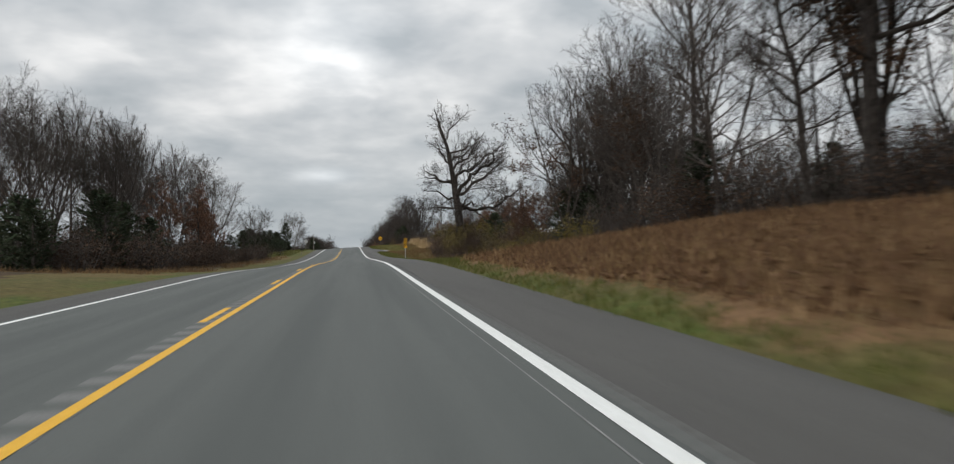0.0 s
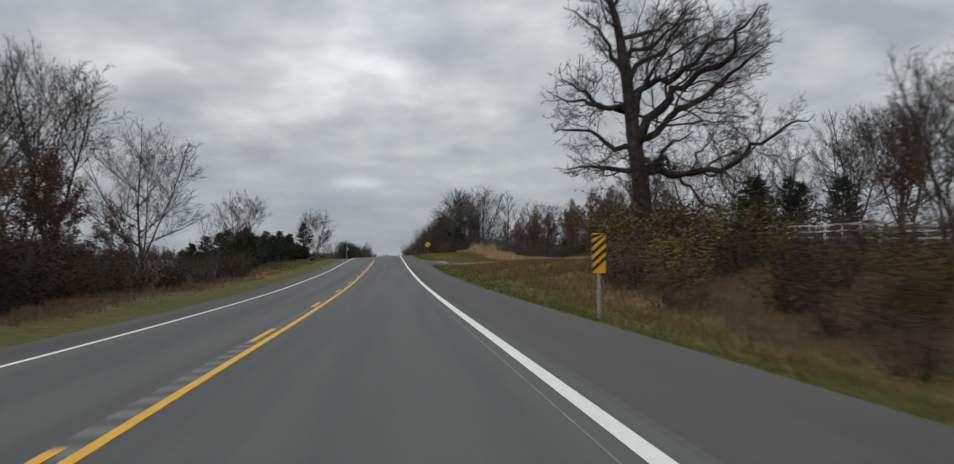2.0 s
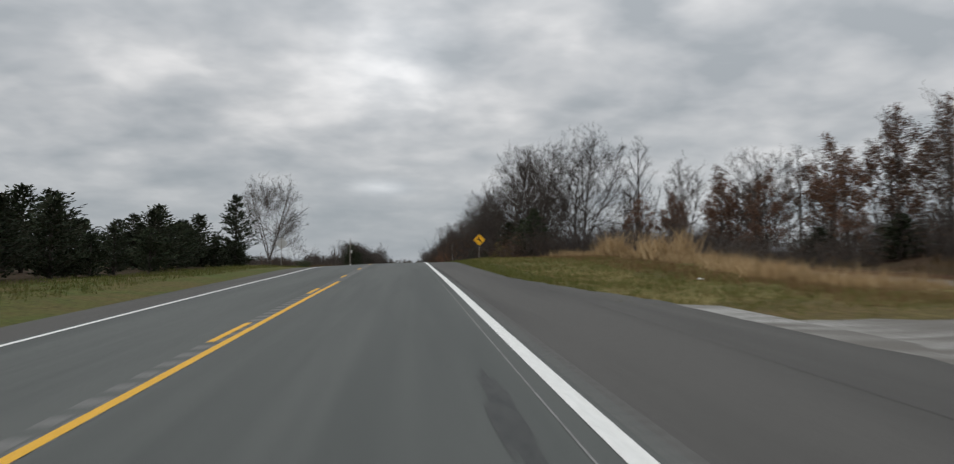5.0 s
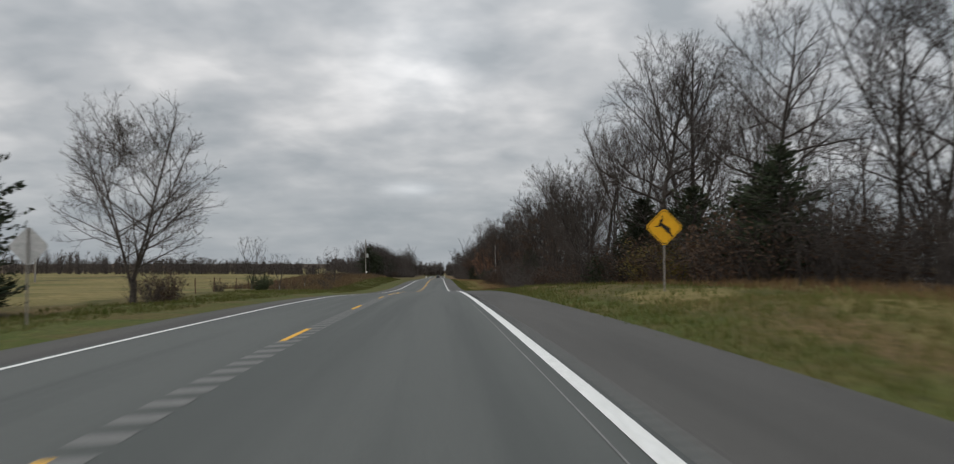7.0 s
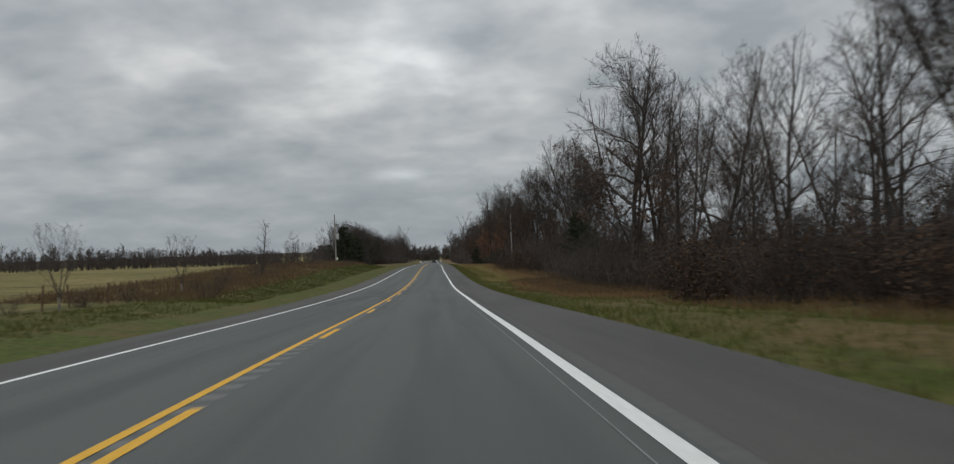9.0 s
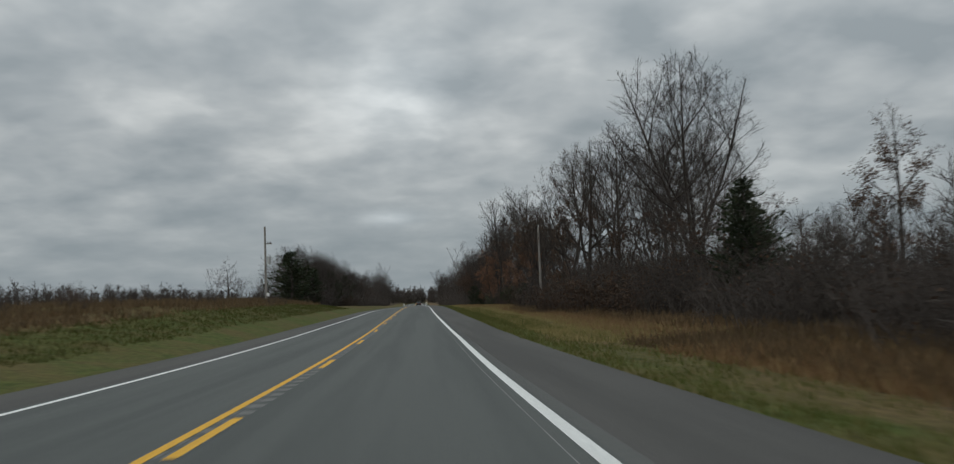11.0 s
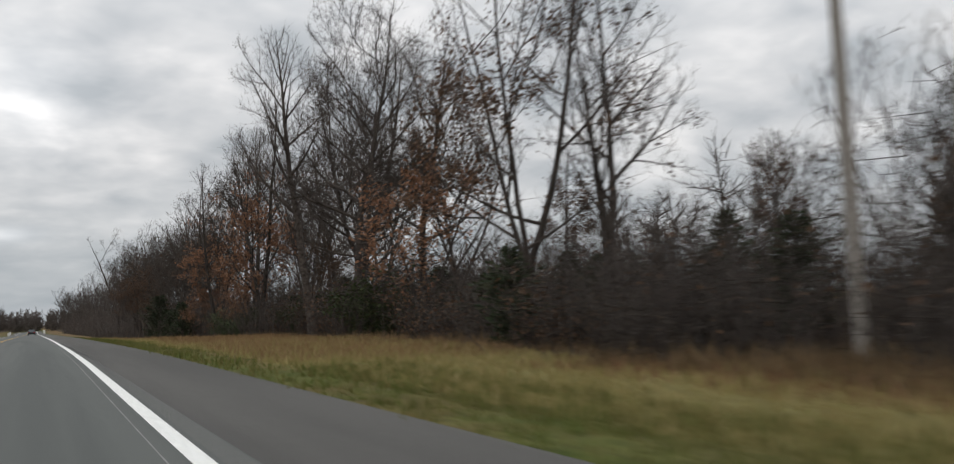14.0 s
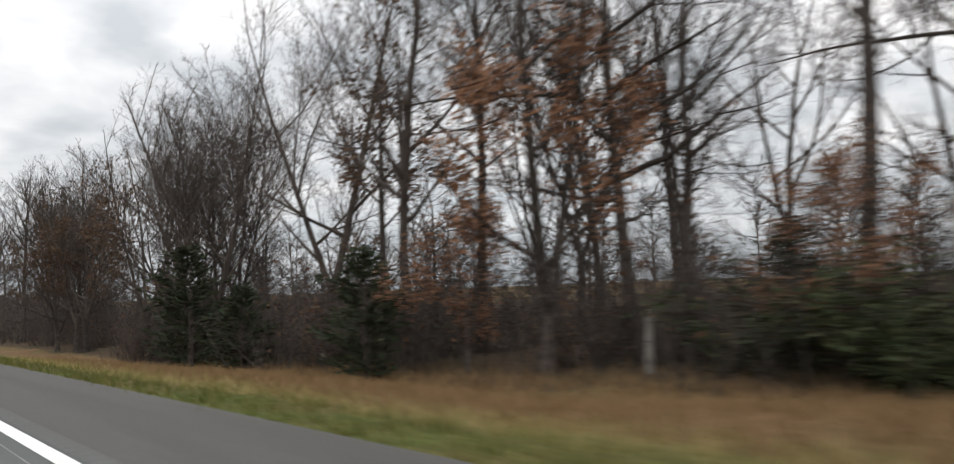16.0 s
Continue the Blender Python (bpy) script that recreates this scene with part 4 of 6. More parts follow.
bushes(RW, ((18.5, 63, "cedar0", .8), (19.6, 62, "cedar1", .9), (21, 66, "cedar0", .85), (18, 61, "leaf2", 1.0), (20.5, 67, "bare4", 1.05), (22.5, 70, "bare2", .95), (17.6, 65, "shrub0", 1.0), (19, 67.5, "shrub3", 1.0), (23.5, 68, "cedar0", .9)))
bushes(RW, ((17, 73, "leaf1", .5), (18.6, 75, "leaf1", .55), (16.4, 70, "leaf1", .45), (16, 72, "shrub2", .9), (18, 70, "shrub1", .9), (15.4, 74, "shrub2", .7), (22, 86, "leaf0", .52), (24, 89, "leaf0", .56)))
# round the great oak
plant("big_oak", 14.0, 93.5, 1.0, 0)
bushes("bushes round the great oak", ((10.5, 84, "shrub2", .7), (12, 82, "shrub1", .8), (14, 84, "shrub2", .9), (12.2, 89, "shrub1", 1.1), (13, 93, "shrub1", 1.2), (15, 90, "shrub2", 1.1), (15.5, 97, "shrub1", 1.1), (17, 88, "cedar1", .7), (10, 77, "shrub0", .6), (12, 74, "shrub2", .7), (14, 77, "shrub0", .8), (11, 70, "shrub0", .6), (9.8, 66, "shrub0", .5), (18, 80, "shrub2", .9), (17.5, 93, "shrub1", 1.1), (20, 86, "shrub0", .9), (11, 86, "shrub2", .8), (16, 86, "shrub1", 1.0), (15.5, 103, "shrub1", 1.1), (17.2, 106, "shrub1", 1.25), (18.5, 103, "shrub0", 1.2), (20.2, 109, "shrub1", 1.25), (17, 100, "shrub1", 1.2), (22, 108, "shrub0", 1.3)))
# behind the fence and track
bushes("trees behind the white fence", ((58, 192, "bare3", 1.52), (52, 194, "round", 1.46), (64, 185, "bare3", 1.59), (55, 178, "bare3", 1.28), (70, 176, "round", 1.65), (60, 171, "cedar1", 1.62), (57, 168, "cedar0", 1.35), (62, 163, "cedar1", 1.62), (54, 172, "cedar0", 1.22), (66, 166, "bare3", 1.59), (63, 152, "round", 1.52), (57, 140, "bare3", 1.22), (75, 150, "bare3", 1.59), (66, 130, "round", 1.46), (48, 197, "bare3", 1.22)))
bushes("brown-leaved trees beyond the track", ((38.6, 181, "leaf0", 1.15), (36, 186, "leaf2", .85), (40, 186, "leaf0", 1.0), (35, 192, "leaf1", 1.1), (33, 197, "leaf1", 1.0), (30, 202, "bare3", .8), (37, 196, "leaf0", .9), (28, 206, "leaf1", .9), (42, 190, "cedar1", .9), (26, 212, "leaf1", .7), (31, 210, "leaf0", .7), (34, 204, "leaf0", .8), (24, 216, "leaf1", .7), (41, 182, "leaf0", .95), (36, 183, "leaf1", 1.0), (38, 191, "leaf1", 1.1), (32, 193, "leaf1", .85), (29, 199, "leaf1", .8), (27, 203, "leaf1", .75), (33, 200, "leaf0", .75), (25, 209, "leaf1", .65)))
bushes("brown-leaved trees beyond the track", ((34, 190, "cedar1", .6, 1.4), (31.5, 196, "cedar1", .55, 1.4), (37.5, 184, "cedar0", .55, 1.5), (40.5, 184, "cedar1", .6, 1.4)))
# round bare tree and the wood that follows
plant("round", 20.5, 223.8, 1.22, 30, RW)
bushes(RW, ((17, 231, "bare4", .85), (19, 236, "bare1", .8)))
plant("bare1", 16.1, 253.7, 0.95, 20, RW)
plant("bare4", 15.8, 245.5, 1.02, 140, RW)
plant("bare0", 17.6, 243.5, 0.95, 10, RW)
plant("bare2", 20, 253, 1.0, 60, RW)
plant("bare3", 13.9, 262, 0.95, 70, RW)
plant("bare1", 15, 267, 0.78, 10, RW)
bushes(RW, ((15.9, 249.6, "cedar0", .92, 1.15), (16.9, 247.6, "cedar1", .95, 1.15), (15.3, 252, "cedar1", .7, 1.2), (14.4, 241.5, "shrub1", .9), (14.9, 244, "shrub1", .75)))
plant("cedar0", 16.4, 240, 0.85, 30, RW, wide=1.2)
plant("cedar1", 12.6, 249, 0.42, 0, RW)
wood(15, 19, 265, 300, 9, B, 0.55, 0.72, RW)
plant("snag", 14.8, 256.5, 1.0, 175, RW)
bushes(RW, ((15, 237, "shrub1", .9), (14.6, 240.5, "shrub2", 1.1), (15.4, 233.5, "shrub2", 1.2), (15.2, 243, "cedar1", .55, 1.4)))
wood(19, 36, 215, 300, 20, FAR, 0.6, 0.85, RW)
wood(14, 16.5, 214, 300, 32, SH, 0.8, 1.25, RW)
for x, y, s in ((15.5, 226, .85), (16, 229, 1.0), (17, 233, .9), (15.8, 250, .75), (16.8, 252.5, .85)):
    plant("cedar%d" % (int(y) % 2), x, y, s, group=RW)
wood(14.8, 21, 300, 345, 24, ["shrub0", "shrub3"], 0.5, 0.95, RW)
plant("slim1", 16, 319, 1.05, 40, RW)
plant("leaf2", 17.2, 312, 1.15, 10, RW)
bushes(RW, ((17, 318, "bare3", .42), (19.5, 325, "bare3", .46), (17, 333, "bare3", .36), (21, 338, "bare3", .42), (23, 330, "bare3", .46), (25, 343, "bare3", .46)))
plant("bare4", 16.5, 309, 1.15, 80, RW)
plant("bare2", 19, 312, 1.05, 10, RW)
plant("leaf2", 20, 307, 1.0, 10, RW)
wood(28, 40, 300, 360, 14, ["bare3", "round", "leaf1"], 0.36, 0.5, RW)
plant("cedar2", 18.3, 344, 0.9, 0, RW)
plant("leaf2", 23, 324, 0.85, 60, RW)
plant("leaf0", 21, 335, 0.7, 160, RW)
plant("cedar0", 19.5, 346, 0.9, 0, RW)
plant("tall", 21.0, 361, 1.0, 70, RW, wide=1.18)
plant("leaf2", 20.0, 352.5, 0.62, 15, RW, wide=1.3)
plant("bare4", 18.6, 348.5, 0.55, 115, RW, wide=1.3)
bushes(RW, ((15.9, 378.5, "forked", 1.12), (18.7, 385.7, "twin", 0.97), (16.7, 387.6, "leaf5", 1.0), (21.5, 389.5, "bare2", 1.05), (28.6, 392.2, "bare4", 1.2), (18.8, 372, "leaf2", .9), (19.5, 376.5, "bare0", 1.0), (25, 371, "bare2", .95), (24, 381, "bare1", 1.1), (20, 367, "bare3", .75), (27, 384, "bare0", 1.05), (22.5, 397, "leaf0", .75), (24, 402, "bare3", .55), (20.5, 401, "slim1", 1.1)))
wood(13.8, 16.5, 345, 405, 24, SH, 0.8, 1.25, RW)
bushes(RW, ((21, 393, "cedar1", .6), (23.5, 397, "cedar0", .55), (20, 404, "cedar1", .65), (22.5, 409, "cedar0", .6), (25, 403, "cedar1", .7), (19.5, 412, "cedar1", .55), (27, 411, "leaf0", .6), (21, 416, "cedar1", .6)))
bushes(RW, ((17.5, 408.6, "forked", 1.03), (19.6, 411.5, "slim0", 1.1), (17, 421, "leaf3", .98), (20.5, 424.5, "bare1", .8), (16, 423.6, "shrub4", 1.05, 1.2), (19.3, 435.5, "twin", .96), (15.5, 432, "leaning", .98), (16.6, 428.5, "bare4", 1.15), (17.6, 413.5, "leaf2", 1.12), (18.4, 424.5, "bare4", .95), (15.5, 443.6, "leaf4", 1.05), (21.5, 441, "bare2", .95), (17.1, 452.3, "bare0", 1.0), (18.9, 459.8, "bare4", 1.05), (15.4, 459.2, "leaf4", .98), (15.4, 465, "forked", 1.15), (18, 474.5, "bare2", .98), (19.5, 467, "bare0", 1.0), (24, 462, "bare2", 1.0), (27, 470, "bare1", 1.15), (23, 451, "bare4", 1.0), (17.6, 470, "leaf0", 1.0)))
bushes(RW, ((19, 425, "cedar1", .5, 1.6), (18, 431, "cedar1", .5, 1.5), (21, 428, "cedar0", .5, 1.6), (19.5, 420, "cedar1", .5, 1.5), (20, 436, "cedar1", .5, 1.6), (17.8, 444, "cedar1", .5, 1.5), (21, 443, "cedar0", .55, 1.6), (15.6, 450.5, "shrub4", .8, 1.3), (16.6, 454, "shrub4", .75, 1.3), (17.2, 447, "shrub4", .9, 1.2), (16.8, 438, "shrub4", .8, 1.2), (20.5, 456, "cedar0", .5, 1.6), (17.5, 372, "cedar1", .55, 1.5), (18.2, 378, "cedar1", .6, 1.5), (17, 382, "cedar1", .5, 1.5), (19.3, 368, "cedar0", .55, 1.5), (17.6, 365, "cedar1", .5, 1.5), (18.6, 360, "cedar1", .55, 1.5)))
wood(14.2, 19, 479, 522, 14, ["bare3", "bare1", "bare3", "leaf2"], 0.84, 1.02, RW)
wood(19, 30, 386, 424, 8, ["bare3", "leaf1", "leaf0", "cedar1"], 0.45, 0.65, RW)
bushes(RW, ((15.2, 462, "leaf3", .6), (16, 452, "leaf3", .55), (16.5, 436, "leaf2", .6), (15.6, 447, "leaf3", .6)))
wood(21, 32, 446, 476, 7, FAR, 0.75, 0.95, RW)
wood(19, 32, 478, 520, 8, FAR, 0.5, 0.68, RW)
wood(14.6, 17, 405, 520, 32, ["shrub0", "shrub3", "shrub3"], 0.6, 1.0, RW)
plant("cedar0", 13.6, 478, 0.78, 0, RW, wide=1.2)
plant("cedar1", 14.3, 474.5, 0.62, 90, RW, wide=1.15)
plant("cedar1", 13.7, 464.5, 0.72, 40, RW)
plant("slim0", 14.2, 480, 0.95, 175, RW)
bushes(RW, ((17, 441, "cedar1", .5), (16.2, 433, "cedar1", .45), (15.5, 411, "cedar1", .6), (17, 402, "cedar1", .75), (18, 396, "cedar1", .7), (16.5, 471, "shrub0", 1.0), (15.8, 428, "shrub0", 1.0)))
wood(14, 30, 522, 720, 48, FAR, 0.85, 1.1, RW)
wood(14, 26, 720, 900, 24, FAR, 1.0, 1.3, RW)
# west side
plant("round", -18.2, 104, 1.25, 0, LWD)
plant("bare3", -26, 113, 1.45, 130, LWD)
plant("round", -17.4, 125, 1.12, 40, LWD, wide=1.05)
bushes(LWD, ((-17, 92, "bare3", .95), (-20, 84, "bare4", 1.0), (-15, 80, "leaf1", .9), (-22, 72, "bare1", 1.05), (-15, 100, "leaf1", .8), (-24, 95, "bare1", 1.2), (-16, 68, "bare1", .85), (-20, 62, "bare1", 1.0), (-14.5, 108, "leaf1", .6), (-27, 80, "bare1", 1.1)))
wood(-30, -16, 52, 112, 12, B + ["leaf0", "leaf2"], 0.75, 1.0, LWD)
wood(-15, -11, 50, 112, 24, ["shrub2", "shrub0", "shrub2", "shrub3"], 0.8, 1.2, LWD)
wood(-19, -13, 44, 75, 8, ["cedar0", "cedar1"], 0.7, 1.0, LWD)
plant("leaf1", -13, 88, .9, 0, LWD)
plant("leaf1", -14, 97, .8, 0, LWD)
wood(-14, -10, 112, 148, 14, ["shrub0", "shrub3"], 0.5, 0.95, LWD)
plant("slim1", -12, 126, 0.8, 0, LWD)
plant("round", -14.4, 152, 0.78, 0, LWD)
bushes(LWD, ((-12, 141, "shrub0", .9), (-13.5, 146, "cedar1", .7), (-12.5, 148, "cedar1", .6), (-14, 142, "shrub3", 1.0)))
wood(-16.5, -13.5, 150, 228, 28, ["cedar0", "cedar1", "cedar0"], 0.46, 0.66, "row of cedars")
wood(-21, -16, 150, 228, 20, ["cedar0", "cedar1"], 0.6, 0.85, "row of cedars")
plant("cedar2", -14.7, 225, 1.0, 0, "row of cedars")
plant("round", -13.7, 240, 0.98, 100, wide=1.12)
bushes(LWD, ((-13, 243.5, "shrub0", .75), (-12.6, 238.5, "shrub3", .7), (-14.5, 246, "shrub0", .8), (-12.4, 241, "shrub2", .55)))
plant("shrub4", -13.6, 272, 0.62, 0)
bushes(LWD, ((-14.6, 261, "shrub3", .42), (-15.2, 264, "shrub0", .4), (-14.4, 267.5, "shrub3", .36), (-14.8, 284, "shrub3", .34), (-15.2, 292, "shrub0", .42), (-14.6, 297, "shrub3", .4)))
plant("slim1", -15, 275, 0.75, 0)
plant("slim1", -15, 289, 0.6, 0)
plant("slim0", -14.3, 332.6, 0.62, 0, wide=1.4)
plant("slim1", -15.5, 310, 0.6, 0)
plant("slim1", -19, 395, 0.55, 0)
wood(-18, -11.5, 300, 400, 24, ["shrub3", "shrub0"], 0.3, 0.6, LWD)
plant("cedar1", -17, 436, 1.6, 0, LWD, wide=1.2)
wood(-21, -15, 441, 560, 24, ["bare3", "round", "cedar1", "bare3"], 0.72, 0.92, LWD)
wood(-18, -13.5, 438, 520, 16, ["shrub0", "shrub3", "shrub2"], 0.8, 1.3, LWD)
bushes(LWD, ((-15, 446, "cedar0", 1.0), (-14.5, 470, "cedar0", 1.05), (-15, 476, "cedar1", 1.2), (-14.5, 500, "cedar0", 1.1)))
plant("cedar0", -18, 440, 0.9, 0, LWD)
wood(-24, -14, 455, 700, 40, ["far3", "bare3", "cedar0", "leaf1"], 0.8, 1.05, LWD)
wood(-26, -14, 700, 900, 24, FAR, 1.0, 1.3, LWD)
wood(-40, -24, 455, 700, 24, FAR, 0.45, 0.62, LWD)
for k, ob in KIND.items():
    if k not in used:
        for c in (ob, *ob.children_recursive):
            bpy.data.objects.remove(c)

# ---- undergrowth and distant woods ----
def thicket(label, xr, yr, count, height, seed, leaf="brown_leaf", leaves=40, sticks=46, thick=0.022):
    """Tangled understorey of stems, twigs and a few leaves."""
    g = np.random.default_rng(seed)
    cx, cy = g.uniform(*xr, count), g.uniform(*yr, count)
    cz = ground_at(cx, cy)
    h = g.uniform(*height, count)
    n1 = count * sticks
    px, py, pz, ph = (np.repeat(q, sticks) for q in (cx, cy, cz, h))
    a = np.stack([px + g.normal(0, 0.9, n1), py + g.normal(0, 0.9, n1), pz - 0.1], 1)
    lean = g.normal(0, 0.35, (n1, 2))
    ln = ph * g.uniform(0.45, 1.1, n1)
    b = a + np.stack([lean[:, 0] * ln, lean[:, 1] * ln, ln], 1)
    v1, f1 = spikes_of(a, b, g.uniform(0.6, 1.4, n1) * thick)
    m = 3
    t = g.uniform(0.2, 0.95, n1 * m)[:, None]
    q = np.repeat(a, m, 0) * (1 - t) + np.repeat(b, m, 0) * t
    e = q + g.normal(0, 1, q.shape) * [0.42, 0.42, 0.3] + [0, 0, 0.2]
    v2, f2 = spikes_of(q, e, np.full(len(q), thick * 0.5))
    t = g.uniform(0.1, 1.0, len(q) * 2)[:, None]
    o = np.repeat(q, 2, 0) * (1 - t) + np.repeat(e, 2, 0) * t
    v3, f3 = needles_of(o, o + g.normal(0, 0.3, o.shape) + [0, 0, 0.12], np.full(len(o), thick * 0.6), g)
    ob = tri_mesh("undergrowth", *joined([(v1, f1), (v2, f2), (v3, f3)]), "twig")
    tagged(ob, label, "undergrowth", kind="stuff")
    if leaves:
        i = g.integers(0, len(q), count * leaves)
        v, f = leaves_of(q[i] + g.normal(0, 0.15, (len(i), 3)), g.uniform(0.1, 0.22, len(i)), g)
        tagged(tri_mesh("dead_leaves", v, f, leaf), label + " with withered leaves", "undergrowth", kind="stuff")


thicket("dense brown undergrowth of the bank wood", (17.5, 30), (2, 62), 90, (2.2, 4.2), 31)
thicket("dense brown undergrowth behind the bushes", (16, 27), (62, 92), 22, (1.0, 1.9), 32, sticks=30)
thicket("dense brown thicket before the railway trees", (33, 44), (178, 205), 40, (2, 4), 33, leaves=70)
thicket("dense brown thicket before the railway trees", (20, 32), (190, 218), 60, (1.8, 4), 34, leaves=70)
thicket("dense brown undergrowth of the roadside wood", (15.5, 27), (214, 302), 150, (2.2, 4.6), 35, leaves=22)
thicket("dense grey-brown scrub in the wet ground", (14.5, 24), (300, 346), 70, (1.6, 3.4), 36, leaves=8)
thicket("dense brown undergrowth of the roadside wood", (15.5, 27), (345, 410), 110, (2.0, 4.2), 37, leaves=18)
thicket("dense brown undergrowth of the roadside wood", (15.5, 28), (408, 525), 120, (2.0, 4.0), 38, leaves=14)
thicket("tall rusty brown saplings at the wood's edge", (15, 20), (440, 500), 46, (3.4, 5.6), 42, leaf="rust_leaf", leaves=60, sticks=34, thick=0.014)
thicket("tall rusty brown saplings at the wood's edge", (16, 22), (384, 440), 34, (3.0, 5.0), 43, leaf="brown_leaf", leaves=60, sticks=34, thick=0.014)
thicket("dark brown thicket in the wet ground", (17, 24), (322, 362), 40, (2.4, 4.4), 45, leaf="brown_leaf", leaves=70, sticks=38, thick=0.018)
thicket("tangled dark thicket round the cedars", (16.5, 22), (344, 359), 26, (3.4, 5.4), 46, leaf="brown_leaf", leaves=90, sticks=42, thick=0.018)
thicket("tall brown thicket behind the edge trees", (22, 32), (421, 446), 34, (4.2, 6.6), 47, leaf="brown_leaf", leaves=80, sticks=42, thick=0.02)
thicket("tall dark thicket at the wood's edge", (16, 22), (362, 386), 40, (3.2, 5.6), 44, leaf="brown_leaf", leaves=90, sticks=40, thick=0.018)
thicket("dense undergrowth far down the road", (13, 24), (520, 760), 170, (3, 6), 39, sticks=40, thick=0.035)
thicket("dense brown undergrowth under the western trees", (-26, -13), (46, 114), 110, (2, 4), 40, leaves=90)
thicket("dense undergrowth far down the road", (-26, -13.5), (440, 760), 200, (3, 6.5), 41, sticks=40, thick=0.035)


def far_wood(label, places, seed, thick=0.045, boughs=30, twigs=7):
    """Rows of far bare trees, each a trunk with boughs and twigs in a rounded crown."""
    g = np.random.default_rng(seed)
    x, y, h = (np.array(q, float) for q in zip(*places))
    base = np.stack([x, y, ground_at(x, y) - 0.3], 1)
    top = base + np.stack([g.normal(0, 0.5, len(x)), g.normal(0, 0.5, len(x)), h * 0.8], 1)
    v0, f0 = spikes_of(base, top, np.full(len(x), 0.14))
    f = g.uniform(0.08, 0.98, len(x) * boughs)
    p = np.repeat(base, boughs, 0) * (1 - f[:, None]) + np.repeat(top, boughs, 0) * f[:, None]
    d = np.stack([g.normal(0, 1, len(p)), g.normal(0, 1, len(p)), g.uniform(0.3, 1.9, len(p))], 1)
    d /= np.linalg.norm(d, axis=1)[:, None]
    ln = np.repeat(h, boughs) * g.uniform(0.16, 0.34, len(p)) * (1.0 - 0.45 * f)
    q = p + d * ln[:, None]
    v1, f1 = spikes_of(p, q, np.full(len(p), thick))
    t = g.uniform(0.25, 1.0, len(p) * twigs)[:, None]
    a = np.repeat(p, twigs, 0) * (1 - t) + np.repeat(q, twigs, 0) * t
    e = np.repeat(d, twigs, 0) * 0.8 + g.normal(0, 0.65, a.shape) + [0, 0, 0.15]
    v2, f2 = spikes_of(a, a + e * np.repeat(ln, twigs)[:, None] * g.uniform(0.25, 0.5, (len(a), 1)), np.full(len(a), thick * 0.55))
    ob = tri_mesh("far_woods", *joined([(v0, f0), (v1, f1), (v2, f2)]), "twig")
    tagged(ob, label, "woods", kind="stuff")


R3 = random.Random(9)
far_wood("low line of bare woods across the hay field", [(-125 + 0.12 * (y - 200) + R3.uniform(-9, 9) - (30 if i % 3 == 0 else 0), y, R3.uniform(4.4, 8.2)) for i, y in enumerate(np.linspace(170, 700, 760))], 1, 0.075, 22, 5)
far_wood("low line of bare woods across the hay field", [(R3.uniform(-125, -40), 470 + R3.uniform(-20, 60), R3.uniform(3, 6)) for i in range(120)], 2)
far_wood("distant wooded hill at the end of the road", [(R3.uniform(-90, 90), 905 + R3.uniform(0, 60), R3.uniform(8, 15)) for i in range(520)], 3, 0.24, 22, 5)
far_wood("bare woods behind the railway", [(R3.uniform(80, 130), y, R3.uniform(8, 13)) for y in np.linspace(-20, 420, 110)], 4)
far_wood("bare woods behind the roadside trees", [(R3.uniform(34, 60), y, R3.uniform(7, 12)) for y in np.linspace(205, 700, 190)], 5, boughs=40, twigs=8)
far_wood("bare woods behind the roadside trees", [(R3.uniform(34, 60), y, R3.uniform(7, 12)) for y in np.linspace(-10, 80, 45)], 6, boughs=40, twigs=8)
far_wood("bare woods behind the roadside trees", [(R3.uniform(-60, -30), y, R3.uniform(6, 10)) for y in np.linspace(40, 125, 45)], 7)


